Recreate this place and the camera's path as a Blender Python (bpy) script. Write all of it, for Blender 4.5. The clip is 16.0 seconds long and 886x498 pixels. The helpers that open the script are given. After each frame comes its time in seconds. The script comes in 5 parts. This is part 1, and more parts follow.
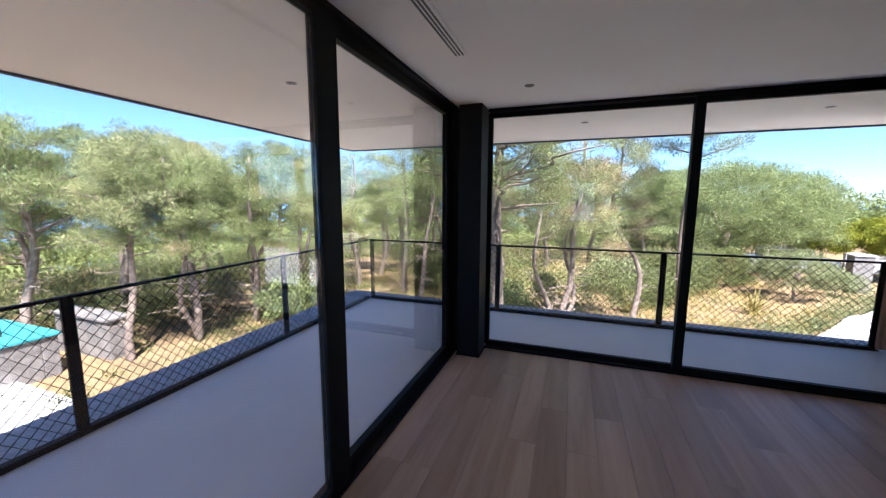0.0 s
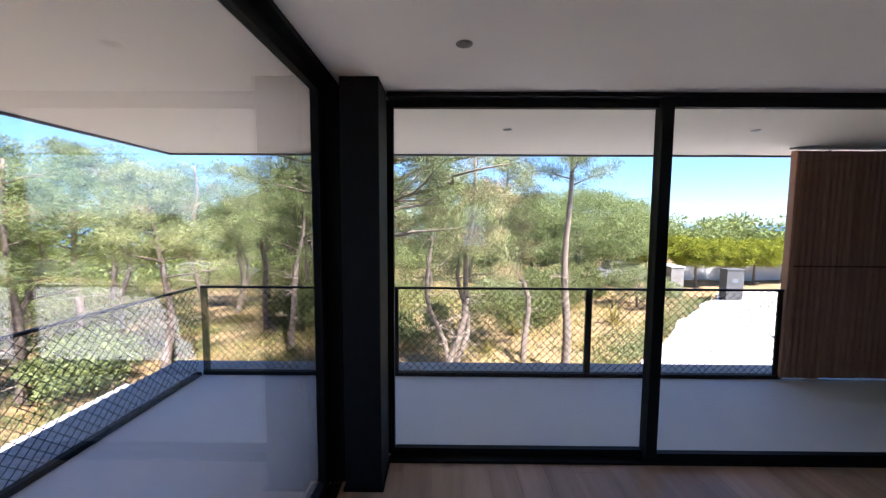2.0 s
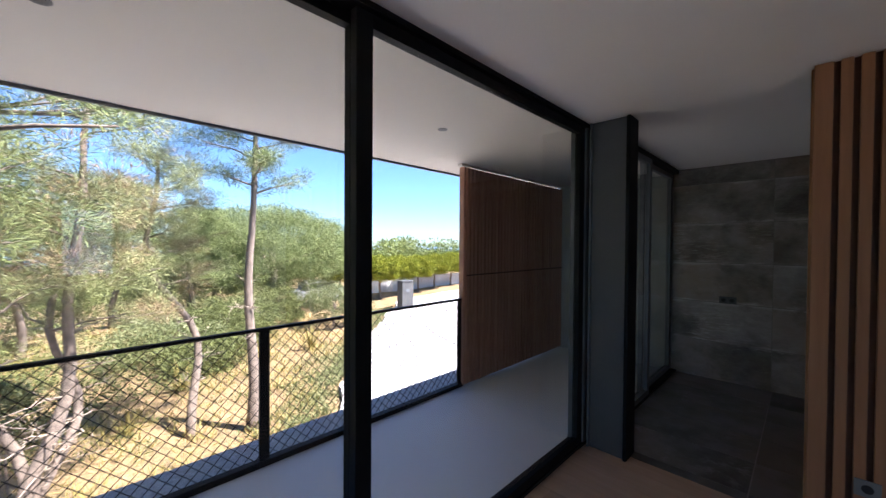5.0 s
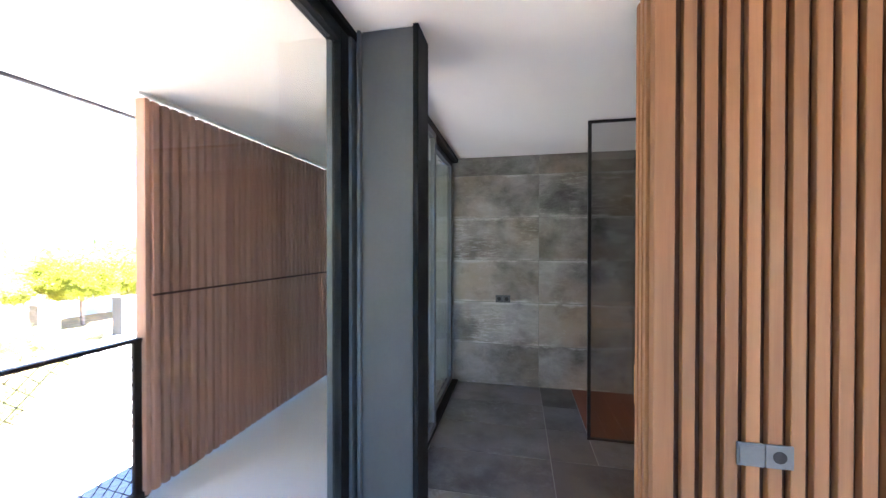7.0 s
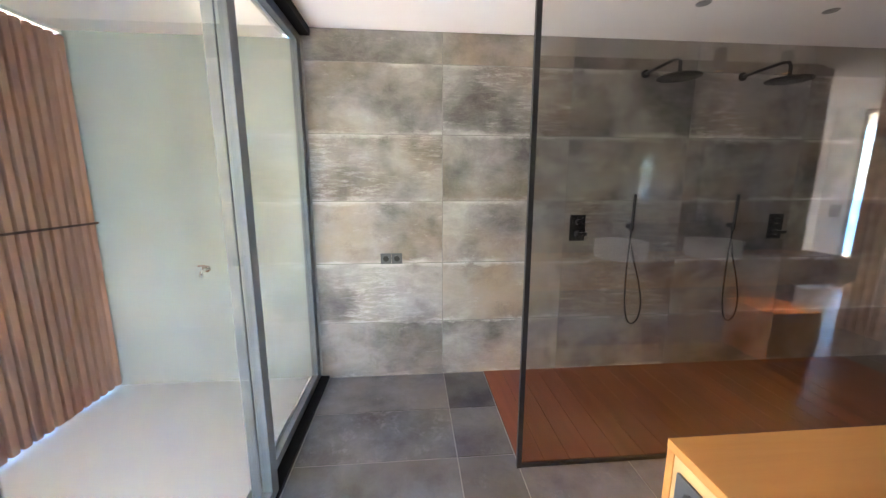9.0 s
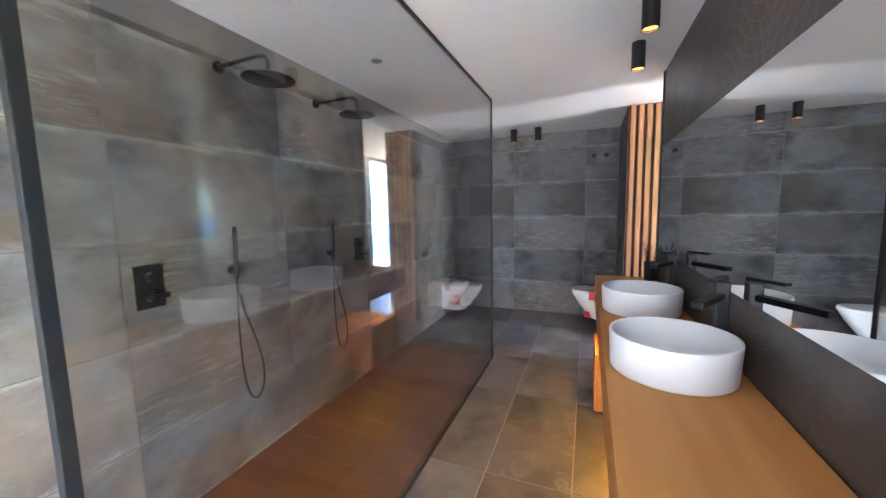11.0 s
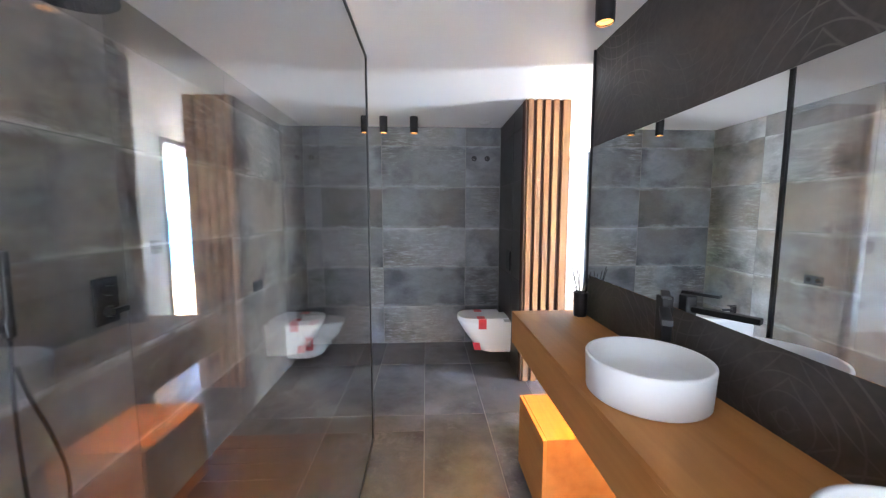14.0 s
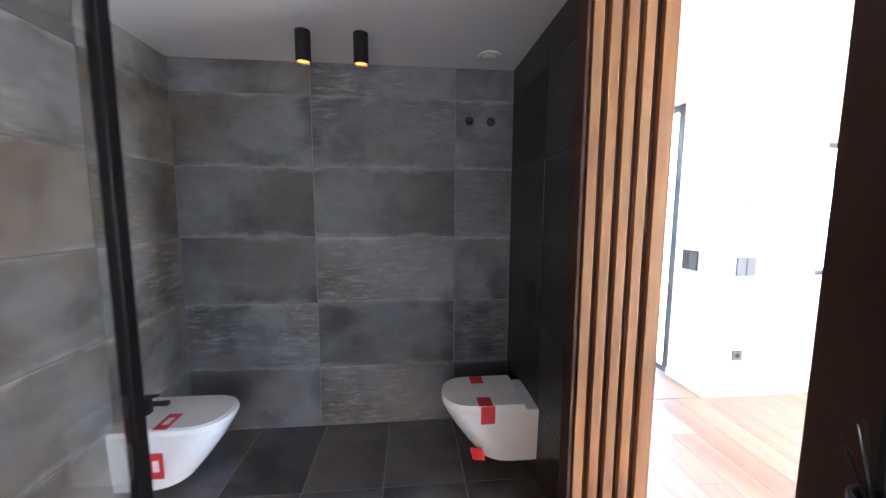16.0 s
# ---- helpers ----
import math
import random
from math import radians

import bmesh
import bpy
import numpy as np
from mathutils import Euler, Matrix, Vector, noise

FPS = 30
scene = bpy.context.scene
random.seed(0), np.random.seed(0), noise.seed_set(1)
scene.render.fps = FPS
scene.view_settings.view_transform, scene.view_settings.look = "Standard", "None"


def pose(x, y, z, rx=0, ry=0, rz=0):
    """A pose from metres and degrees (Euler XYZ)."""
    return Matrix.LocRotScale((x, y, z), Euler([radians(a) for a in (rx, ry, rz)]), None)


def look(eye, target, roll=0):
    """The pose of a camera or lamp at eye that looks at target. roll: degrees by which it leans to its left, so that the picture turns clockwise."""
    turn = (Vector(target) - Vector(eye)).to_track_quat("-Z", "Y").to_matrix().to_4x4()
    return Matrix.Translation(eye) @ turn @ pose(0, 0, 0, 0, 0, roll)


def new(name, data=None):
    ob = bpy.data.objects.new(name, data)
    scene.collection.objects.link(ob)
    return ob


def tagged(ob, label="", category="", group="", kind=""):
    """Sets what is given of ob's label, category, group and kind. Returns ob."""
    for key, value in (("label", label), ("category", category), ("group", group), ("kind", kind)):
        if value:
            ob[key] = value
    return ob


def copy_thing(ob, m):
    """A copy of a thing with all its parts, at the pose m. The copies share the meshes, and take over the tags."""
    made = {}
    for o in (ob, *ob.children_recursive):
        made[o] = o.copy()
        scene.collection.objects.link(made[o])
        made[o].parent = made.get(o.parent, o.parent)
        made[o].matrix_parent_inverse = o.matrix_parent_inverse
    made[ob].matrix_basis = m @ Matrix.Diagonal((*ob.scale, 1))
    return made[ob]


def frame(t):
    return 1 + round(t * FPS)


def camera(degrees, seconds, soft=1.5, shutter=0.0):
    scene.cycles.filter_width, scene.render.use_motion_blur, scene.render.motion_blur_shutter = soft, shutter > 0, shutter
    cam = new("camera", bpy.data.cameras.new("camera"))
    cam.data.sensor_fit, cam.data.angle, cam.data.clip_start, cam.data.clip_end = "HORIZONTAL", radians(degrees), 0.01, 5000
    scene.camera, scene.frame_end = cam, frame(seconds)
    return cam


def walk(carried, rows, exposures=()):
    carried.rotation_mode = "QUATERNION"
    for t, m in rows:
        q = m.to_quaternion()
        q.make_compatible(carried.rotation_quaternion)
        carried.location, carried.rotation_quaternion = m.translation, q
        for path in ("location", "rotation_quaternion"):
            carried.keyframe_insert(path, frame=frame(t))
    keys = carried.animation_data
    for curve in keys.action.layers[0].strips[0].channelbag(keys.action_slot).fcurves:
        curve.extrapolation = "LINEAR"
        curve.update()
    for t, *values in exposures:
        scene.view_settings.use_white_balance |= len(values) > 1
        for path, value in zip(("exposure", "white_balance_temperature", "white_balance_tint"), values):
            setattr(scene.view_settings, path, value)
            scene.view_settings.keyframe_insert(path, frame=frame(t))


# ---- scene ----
cam = camera(101.5, 16.0, soft=1.25, shutter=0.2)
PATH = [
    (0, (0.363, 0.324, 1.593), (-0.3, 2.192, 1.327), 0.2),
    (0.5, (0.155, 0.685, 1.632), (-0.404, 2.586, 1.36), -0.0),
    (1, (0.043, 1.015, 1.647), (-0.227, 2.978, 1.375), 0.1),
    (1.5, (-0.021, 1.344, 1.683), (-0.183, 3.327, 1.471), 0.2),
    (2, (-0.087, 1.645, 1.678), (-0.101, 3.639, 1.523), 0.3),
    (2.5, (-0.091, 1.919, 1.656), (0.032, 3.911, 1.526), 0.3),
    (3, (-0.045, 2.181, 1.644), (0.084, 4.175, 1.563), 0.4),
    (3.5, (0.017, 2.387, 1.592), (0.216, 4.376, 1.532), 0.4),
    (4, (0.132, 2.584, 1.627), (0.969, 4.399, 1.56), 0.6),
    (4.5, (0.35, 2.727, 1.597), (1.543, 4.332, 1.55), 0.4),
    (5, (0.564, 2.825, 1.564), (1.976, 4.241, 1.537), 0.4),
    (7.5, (2.163, 3.359, 1.501), (4.148, 3.554, 1.352), 0.0),
    (8, (2.526, 3.379, 1.483), (4.491, 3.443, 1.118), 0.2),
    (8.5, (2.848, 3.377, 1.494), (4.811, 3.247, 1.135), 0.1),
    (9, (3.147, 3.292, 1.493), (5.108, 3.125, 1.136), 0.1),
    (9.5, (3.419, 3.226, 1.492), (5.24, 2.483, 1.126), 0.2),
    (10, (3.622, 3.132, 1.462), (5.103, 1.821, 1.166), -0.5),
    (12.5, (4.309, 2.874, 1.527), (4.375, 0.886, 1.327), 0.1),
    (13, (4.395, 2.622, 1.52), (4.397, 0.632, 1.325), -0.1),
    (13.5, (4.421, 2.324, 1.525), (4.422, 0.334, 1.331), -0.0),
    (14, (4.436, 1.975, 1.532), (4.343, -0.013, 1.336), 0.0),
    (14.5, (4.408, 1.548, 1.547), (4.284, -0.438, 1.344), -0.2),
    (15, (4.4, 1.107, 1.586), (4.299, -0.877, 1.354), 0.2),
    (15.5, (4.383, 0.714, 1.579), (4.292, -1.27, 1.346), 0.1),
    (16, (4.304, 0.308, 1.558), (4.115, -1.67, 1.338), 0.2),
]
EXPOSURES = [(0, 2.6, 5900, 25), (2.0, 2.6, 6050, 25), (4.0, 2.5, 6150, 26), (5.2, 2.6, 6050, 26), (6.2, 3.4, 6200, 26), (7.3, 6.1, 6000, 23), (8.0, 6.5, 6050, 24), (8.5, 6.7, 6300, 24), (9.0, 6.9, 6700, 25), (10.0, 7.2, 6050, 23), (12.5, 7.5, 5700, 17), (14.5, 7.75, 5650, 18), (15.2, 7.7, 5700, 19), (16.0, 7.0, 5800, 22)]
walk(cam, [(t, look(eye, target, roll)) for t, eye, target, roll in PATH], EXPOSURES)

# ---- world, sun, exposure ----
SUN_AZ, SUN_EL = 2.45, 1.03
world = bpy.data.worlds.new("sky")
scene.world = world
world.use_nodes = True
wn = world.node_tree.nodes
sky = wn.new("ShaderNodeTexSky")
sky.sky_type, sky.sun_disc = "NISHITA", False
sky.sun_elevation, sky.sun_rotation = SUN_EL, SUN_AZ
sky.dust_density, sky.ozone_density = 0.2, 3.0
wn["Background"].inputs["Strength"].default_value = 0.055
deep = wn.new("ShaderNodeMix")
deep.data_type, deep.blend_type = "RGBA", "MULTIPLY"
deep.inputs["Factor"].default_value, deep.inputs[7].default_value = 1.0, (0.66, 0.88, 1.08, 1)
world.node_tree.links.new(sky.outputs["Color"], deep.inputs[6])
world.node_tree.links.new(deep.outputs[2], wn["Background"].inputs["Color"])
sun = new("sun", bpy.data.lights.new("sun", "SUN"))
sun.data.energy, sun.data.angle, sun.data.color = 5.0, radians(0.5), (1.0, 0.94, 0.84)
sd = Vector((math.sin(SUN_AZ) * math.cos(SUN_EL), math.cos(SUN_AZ) * math.cos(SUN_EL), math.sin(SUN_EL)))
sun.matrix_world = look(sd * 60, (0, 0, 0))


# ---- materials ----
def nodes(name):
    m = bpy.data.materials.new(name)
    m.use_nodes = True
    nt = m.node_tree
    return m, nt, nt.nodes["Principled BSDF"]


def ramp(nt, fac, stops):
    r = nt.nodes.new("ShaderNodeValToRGB")
    while len(r.color_ramp.elements) < len(stops):
        r.color_ramp.elements.new(0.5)
    for e, (p, c) in zip(r.color_ramp.elements, stops):
        e.position, e.color = p, (*c, 1)
    nt.links.new(fac, r.inputs["Fac"])
    return r.outputs["Color"]


def coords(nt, stretch=(1, 1, 1), rand=True):
    """Object coordinates in metres, moved by a different amount for each object."""
    tc = nt.nodes.new("ShaderNodeTexCoord")
    out = tc.outputs["Object"]
    if rand:
        oi = nt.nodes.new("ShaderNodeObjectInfo")
        mul = nt.nodes.new("ShaderNodeVectorMath")
        mul.operation = "SCALE"
        comb = nt.nodes.new("ShaderNodeCombineXYZ")
        for k in range(3):
            comb.inputs[k].default_value = (17.3, 29.1, 11.7)[k]
        nt.links.new(comb.outputs[0], mul.inputs[0])
        nt.links.new(oi.outputs["Random"], mul.inputs["Scale"])
        add = nt.nodes.new("ShaderNodeVectorMath")
        nt.links.new(out, add.inputs[0])
        nt.links.new(mul.outputs[0], add.inputs[1])
        out = add.outputs[0]
    mp = nt.nodes.new("ShaderNodeMapping")
    mp.inputs["Scale"].default_value = stretch
    nt.links.new(out, mp.inputs["Vector"])
    return mp.outputs["Vector"]


def fuzz(nt, vec, scale, detail=4, rough=0.6, warp=0.0):
    n = nt.nodes.new("ShaderNodeTexNoise")
    n.inputs["Scale"].default_value, n.inputs["Detail"].default_value = scale, detail
    n.inputs["Roughness"].default_value, n.inputs["Distortion"].default_value = rough, warp
    nt.links.new(vec, n.inputs["Vector"])
    return n.outputs["Fac"]


def blend(nt, fac, a, b, mode="MIX"):
    m = nt.nodes.new("ShaderNodeMix")
    m.data_type, m.blend_type = "RGBA", mode
    for sock, v in ((m.inputs["Factor"], fac), (m.inputs[6], a), (m.inputs[7], b)):
        if isinstance(v, (int, float)):
            sock.default_value = v
        elif isinstance(v, tuple):
            sock.default_value = (*v, 1)
        else:
            nt.links.new(v, sock)
    return m.outputs[2]


def bump(nt, height, bsdf, strength=0.2, dist=0.01):
    b = nt.nodes.new("ShaderNodeBump")
    b.inputs["Strength"].default_value, b.inputs["Distance"].default_value = strength, dist
    nt.links.new(height, b.inputs["Height"])
    nt.links.new(b.outputs["Normal"], bsdf.inputs["Normal"])


def rough_from(nt, fac, bsdf, lo, hi):
    mr = nt.nodes.new("ShaderNodeMapRange")
    mr.inputs["To Min"].default_value, mr.inputs["To Max"].default_value = lo, hi
    nt.links.new(fac, mr.inputs["Value"])
    nt.links.new(mr.outputs[0], bsdf.inputs["Roughness"])


def surf(name, dark, light, scale=6.0, rough=(0.5, 0.7), metal=0.0, relief=0.1, fine=60.0, rand=True, spec=0.5):
    """A worn surface of two close colours with fine grain."""
    m, nt, b = nodes(name)
    v = coords(nt, rand=rand)
    big, small = fuzz(nt, v, scale, 5), fuzz(nt, v, fine, 3)
    c = blend(nt, 0.25, ramp(nt, big, [(0.3, dark), (0.7, light)]), ramp(nt, small, [(0.35, dark), (0.65, light)]))
    nt.links.new(c, b.inputs["Base Color"])
    b.inputs["Metallic"].default_value = metal
    b.inputs["Specular IOR Level"].default_value = spec
    rough_from(nt, big, b, *rough)
    bump(nt, small, b, relief, 0.004)
    return m


def timber(name, dark, mid, light, grain=(1, 1, 0.06), scale=30.0, rough=(0.35, 0.55), vary=0.35, spec=0.4):
    """Wood whose grain runs along the axis with the small factor."""
    m, nt, b = nodes(name)
    v = coords(nt, grain)
    g, wide = fuzz(nt, v, scale, 6, 0.65, 0.6), fuzz(nt, v, scale * 0.18, 3, 0.5, 1.2)
    c = blend(nt, 0.55, ramp(nt, g, [(0.25, dark), (0.5, mid), (0.78, light)]), ramp(nt, wide, [(0.3, dark), (0.5, mid), (0.7, light)]))
    oi = nt.nodes.new("ShaderNodeObjectInfo")
    c = blend(nt, 1.0, c, ramp(nt, oi.outputs["Random"], [(0.0, (1 - vary,) * 3), (1.0, (1.0, 1.0, 1.0))]), "MULTIPLY")
    nt.links.new(c, b.inputs["Base Color"])
    b.inputs["Specular IOR Level"].default_value = spec
    rough_from(nt, g, b, *rough)
    bump(nt, g, b, 0.12, 0.003)
    return m


def slate_tile(name, lo, hi, tan, speckle=0.75, rough=(0.22, 0.5)):
    """Weathered concrete-look porcelain, with a few tiles that carry pale worn relief."""
    m, nt, b = nodes(name)
    v = coords(nt)
    clouds, mottle, fine = fuzz(nt, v, 1.7, 3, 0.5, 0.2), fuzz(nt, coords(nt, (1, 1, 1.8)), 4.2, 9, 0.78, 0.25), fuzz(nt, v, 55.0, 4, 0.7)
    c = blend(nt, 0.42, ramp(nt, clouds, [(0.41, lo), (0.58, hi)]), ramp(nt, mottle, [(0.36, lo), (0.64, hi)]))
    oi = nt.nodes.new("ShaderNodeObjectInfo")
    warm = ramp(nt, fuzz(nt, v, 1.3, 3), [(0.45, (0, 0, 0)), (0.68, (0.75, 0.75, 0.75))])
    c = blend(nt, warm, c, tan)
    # worn pale marks in broken courses, only on some of the tiles
    streak = fuzz(nt, coords(nt, (0.55, 0.55, 3.2)), 13.0, 9, 0.8, 0.3)
    marks = ramp(nt, streak, [(0.49, (0, 0, 0)), (0.60, (1, 1, 1))])
    some = ramp(nt, oi.outputs["Random"], [(speckle, (0, 0, 0)), (speckle + 0.01, (0.5, 0.5, 0.5))])
    place = ramp(nt, fuzz(nt, v, 2.6, 3), [(0.40, (0, 0, 0)), (0.60, (1, 1, 1))])
    fac = blend(nt, 1.0, blend(nt, 1.0, marks, some, "MULTIPLY"), place, "MULTIPLY")
    c = blend(nt, fac, c, tuple(min(0.8, h * 1.7) for h in hi))
    # pale worn edges along the long sides of the tiles, broken up
    tc = nt.nodes.new("ShaderNodeTexCoord")
    sep, ab, jit = nt.nodes.new("ShaderNodeSeparateXYZ"), nt.nodes.new("ShaderNodeMath"), nt.nodes.new("ShaderNodeMath")
    ab.operation, jit.operation, jit.inputs[1].default_value = "ABSOLUTE", "MULTIPLY_ADD", 0.16
    nt.links.new(tc.outputs["Object"], sep.inputs[0])
    nt.links.new(sep.outputs["Z"], ab.inputs[0])
    nt.links.new(fuzz(nt, coords(nt, (1, 1, 2.2)), 4.5, 8, 0.75, 0.3), jit.inputs[0])
    nt.links.new(ab.outputs[0], jit.inputs[2])
    band = ramp(nt, jit.outputs[0], [(0.28, (0, 0, 0)), (0.315, (0.85, 0.85, 0.85))])
    band = blend(nt, 1.0, band, ramp(nt, fuzz(nt, v, 2.1, 2), [(0.40, (0, 0, 0)), (0.54, (1, 1, 1))]), "MULTIPLY")
    c = blend(nt, band, c, tuple(min(0.8, h * 1.35) for h in hi))
    # thin pale scuffs and dark stains with their own outlines
    scuff = ramp(nt, fuzz(nt, coords(nt, (1, 1, 3.5)), 5.5, 9, 0.85, 0.2), [(0.58, (0, 0, 0)), (0.72, (0.55, 0.55, 0.55))])
    c = blend(nt, scuff, c, tuple(min(0.8, h * 1.45) for h in hi))
    stain = ramp(nt, fuzz(nt, v, 3.4, 6, 0.7, 0.2), [(0.20, (0.6, 0.6, 0.6)), (0.47, (0, 0, 0))])
    c = blend(nt, stain, c, tuple(l * 0.6 for l in lo))
    tone = nt.nodes.new("ShaderNodeMath")
    tone.operation = "FRACT"
    t7 = nt.nodes.new("ShaderNodeMath")
    t7.operation = "MULTIPLY"
    t7.inputs[1].default_value = 7.31
    nt.links.new(oi.outputs["Random"], t7.inputs[0])
    nt.links.new(t7.outputs[0], tone.inputs[0])
    c = blend(nt, 1.0, c, ramp(nt, tone.outputs[0], [(0, (0.55,) * 3), (1, (1.0, 1.0, 1.0))]), "MULTIPLY")
    nt.links.new(c, b.inputs["Base Color"])
    rough_from(nt, mottle, b, *rough)
    bump(nt, fine, b, 0.12, 0.003)
    return m


def clear_glass(name, tint, gloss=1.0):
    m, nt, b = nodes(name)
    out = nt.nodes["Material Output"]
    tr, gl, mix, lw = (nt.nodes.new(k) for k in ("ShaderNodeBsdfTransparent", "ShaderNodeBsdfGlossy", "ShaderNodeMixShader", "ShaderNodeLayerWeight"))
    tr.inputs["Color"].default_value = (*tint, 1)
    gl.inputs["Roughness"].default_value = 0.0
    lw.inputs["Blend"].default_value = 0.5
    pw, ml = nt.nodes.new("ShaderNodeMath"), nt.nodes.new("ShaderNodeMath")
    pw.operation, ml.operation = "POWER", "MULTIPLY_ADD"
    pw.inputs[1].default_value, ml.inputs[1].default_value, ml.inputs[2].default_value = 5.0, 0.85 * gloss, 0.035 * gloss
    nt.links.new(lw.outputs["Facing"], pw.inputs[0])
    nt.links.new(pw.outputs[0], ml.inputs[0])
    nt.links.new(ml.outputs[0], mix.inputs["Fac"])
    nt.links.new(tr.outputs[0], mix.inputs[1])
    nt.links.new(gl.outputs[0], mix.inputs[2])
    nt.links.new(mix.outputs[0], out.inputs["Surface"])
    nt.nodes.remove(b)
    return m


def glow(name, colour, strength):
    m, nt, b = nodes(name)
    b.inputs["Base Color"].default_value = (*colour, 1)
    b.inputs["Emission Color"].default_value = (*colour, 1)
    b.inputs["Emission Strength"].default_value = strength
    return m


def foliage(name, dark, light, shine=0.15):
    m, nt, b = nodes(name)
    g = nt.nodes.new("ShaderNodeNewGeometry")
    v = coords(nt)
    c = blend(nt, 0.6, ramp(nt, g.outputs["Random Per Island"], [(0, dark), (1, light)]), ramp(nt, fuzz(nt, v, 2.4, 4), [(0.38, dark), (0.62, light)]))
    nt.links.new(c, b.inputs["Base Color"])
    b.inputs["Roughness"].default_value = 0.6
    b.inputs["Specular IOR Level"].default_value = shine
    tl = nt.nodes.new("ShaderNodeBsdfTranslucent")
    nt.links.new(c, tl.inputs["Color"])
    mx = nt.nodes.new("ShaderNodeMixShader")
    mx.inputs["Fac"].default_value = 0.22
    nt.links.new(b.outputs[0], mx.inputs[1])
    nt.links.new(tl.outputs[0], mx.inputs[2])
    nt.links.new(mx.outputs[0], nt.nodes["Material Output"].inputs["Surface"])
    return m


def arc_stone(name):
    """Near-black brown stone tile with fine engraved overlapping circles."""
    m, nt, b = nodes(name)
    v = coords(nt, rand=False)
    base = blend(nt, 0.4, ramp(nt, fuzz(nt, v, 3.0, 5), [(0.3, (0.030, 0.026, 0.023)), (0.7, (0.075, 0.064, 0.055))]),
                 ramp(nt, fuzz(nt, v, 40, 3), [(0.3, (0.035, 0.03, 0.027)), (0.7, (0.08, 0.07, 0.06))]))
    sep = nt.nodes.new("ShaderNodeSeparateXYZ")
    nt.links.new(v, sep.inputs[0])

    def op(kind, a, bb=0.0):
        n = nt.nodes.new("ShaderNodeMath")
        n.operation = kind
        for k, s in enumerate((a, bb)):
            if isinstance(s, (int, float)):
                n.inputs[k].default_value = s
            else:
                nt.links.new(s, n.inputs[k])
        return n.outputs[0]

    lines = None
    for cell, off in ((0.93, 0.0), (0.93, 0.465)):
        du = op("SUBTRACT", op("FRACT", op("DIVIDE", op("ADD", sep.outputs["Y"], 5 + off), cell)), 0.5)
        dv = op("SUBTRACT", op("FRACT", op("DIVIDE", op("ADD", sep.outputs["Z"], 5.1 + off), cell)), 0.5)
        d = op("SQRT", op("ADD", op("MULTIPLY", du, du), op("MULTIPLY", dv, dv)))
        for freq in (17.0,):
            w = op("ABSOLUTE", op("SUBTRACT", op("FRACT", op("MULTIPLY", d, freq)), 0.5))
            line = op("LESS_THAN", w, 0.05)
            lines = line if lines is None else op("MAXIMUM", lines, line)
    fade = ramp(nt, fuzz(nt, v, 1.6, 3), [(0.40, (0, 0, 0)), (0.66, (0.30, 0.30, 0.30))])
    fac = blend(nt, 1.0, fade, lines, "MULTIPLY")
    nt.links.new(blend(nt, fac, base, (0.26, 0.24, 0.21)), b.inputs["Base Color"])
    rough_from(nt, fuzz(nt, v, 5, 4), b, 0.32, 0.5)
    bump(nt, fuzz(nt, v, 70, 3), b, 0.1, 0.002)
    return m


def soil(name):
    """Dry garden earth with straw-coloured grass and darker leaf litter."""
    m, nt, b = nodes(name)
    v = coords(nt, rand=False)
    a, c2, f = fuzz(nt, v, 0.25, 5, 0.6), fuzz(nt, v, 1.4, 6, 0.7), fuzz(nt, v, 14, 4, 0.7)
    c = blend(nt, 0.55, ramp(nt, a, [(0.3, (0.09, 0.09, 0.032)), (0.48, (0.22, 0.135, 0.058)), (0.68, (0.33, 0.20, 0.092))]),
              ramp(nt, c2, [(0.36, (0.035, 0.03, 0.014)), (0.5, (0.20, 0.12, 0.05)), (0.70, (0.40, 0.26, 0.12))]))
    c = blend(nt, 0.35, c, ramp(nt, f, [(0.36, (0.05, 0.035, 0.018)), (0.66, (0.42, 0.31, 0.16))]))
    nt.links.new(c, b.inputs["Base Color"])
    b.inputs["Roughness"].default_value = 0.95
    bump(nt, f, b, 0.6, 0.05)
    return m


M_BLACK = surf("black_aluminium", (0.004, 0.0045, 0.005), (0.009, 0.0095, 0.011), 8, (0.5, 0.65), 0.0, 0.05, spec=0.14)
M_FRAME = surf("anthracite_aluminium", (0.055, 0.065, 0.075), (0.085, 0.095, 0.105), 5, (0.35, 0.5), 0.0, 0.04)
M_COLUMN = surf("grey_painted_steel", (0.042, 0.048, 0.052), (0.055, 0.062, 0.067), 3, (0.45, 0.6), 0.0, 0.04)
M_WHITE = surf("white_plaster", (0.74, 0.73, 0.71), (0.80, 0.79, 0.77), 1.5, (0.8, 0.95), 0.0, 0.05, 90)
M_CEIL = surf("white_ceiling_paint", (0.82, 0.81, 0.80), (0.87, 0.86, 0.85), 1.0, (0.85, 0.95), 0.0, 0.03, 120)
M_SOFFIT = surf("cream_soffit_render", (0.79, 0.735, 0.66), (0.84, 0.785, 0.71), 1.2, (0.85, 0.95), 0.0, 0.06, 80)
M_TERRACE = surf("pale_terrace_microcement", (0.50, 0.52, 0.545), (0.58, 0.60, 0.625), 1.3, (0.5, 0.75), 0.0, 0.05, 50)
M_LEDGE = surf("grey_gravel_ledge", (0.18, 0.19, 0.20), (0.42, 0.43, 0.44), 25, (0.8, 0.95), 0.0, 0.8, 70)
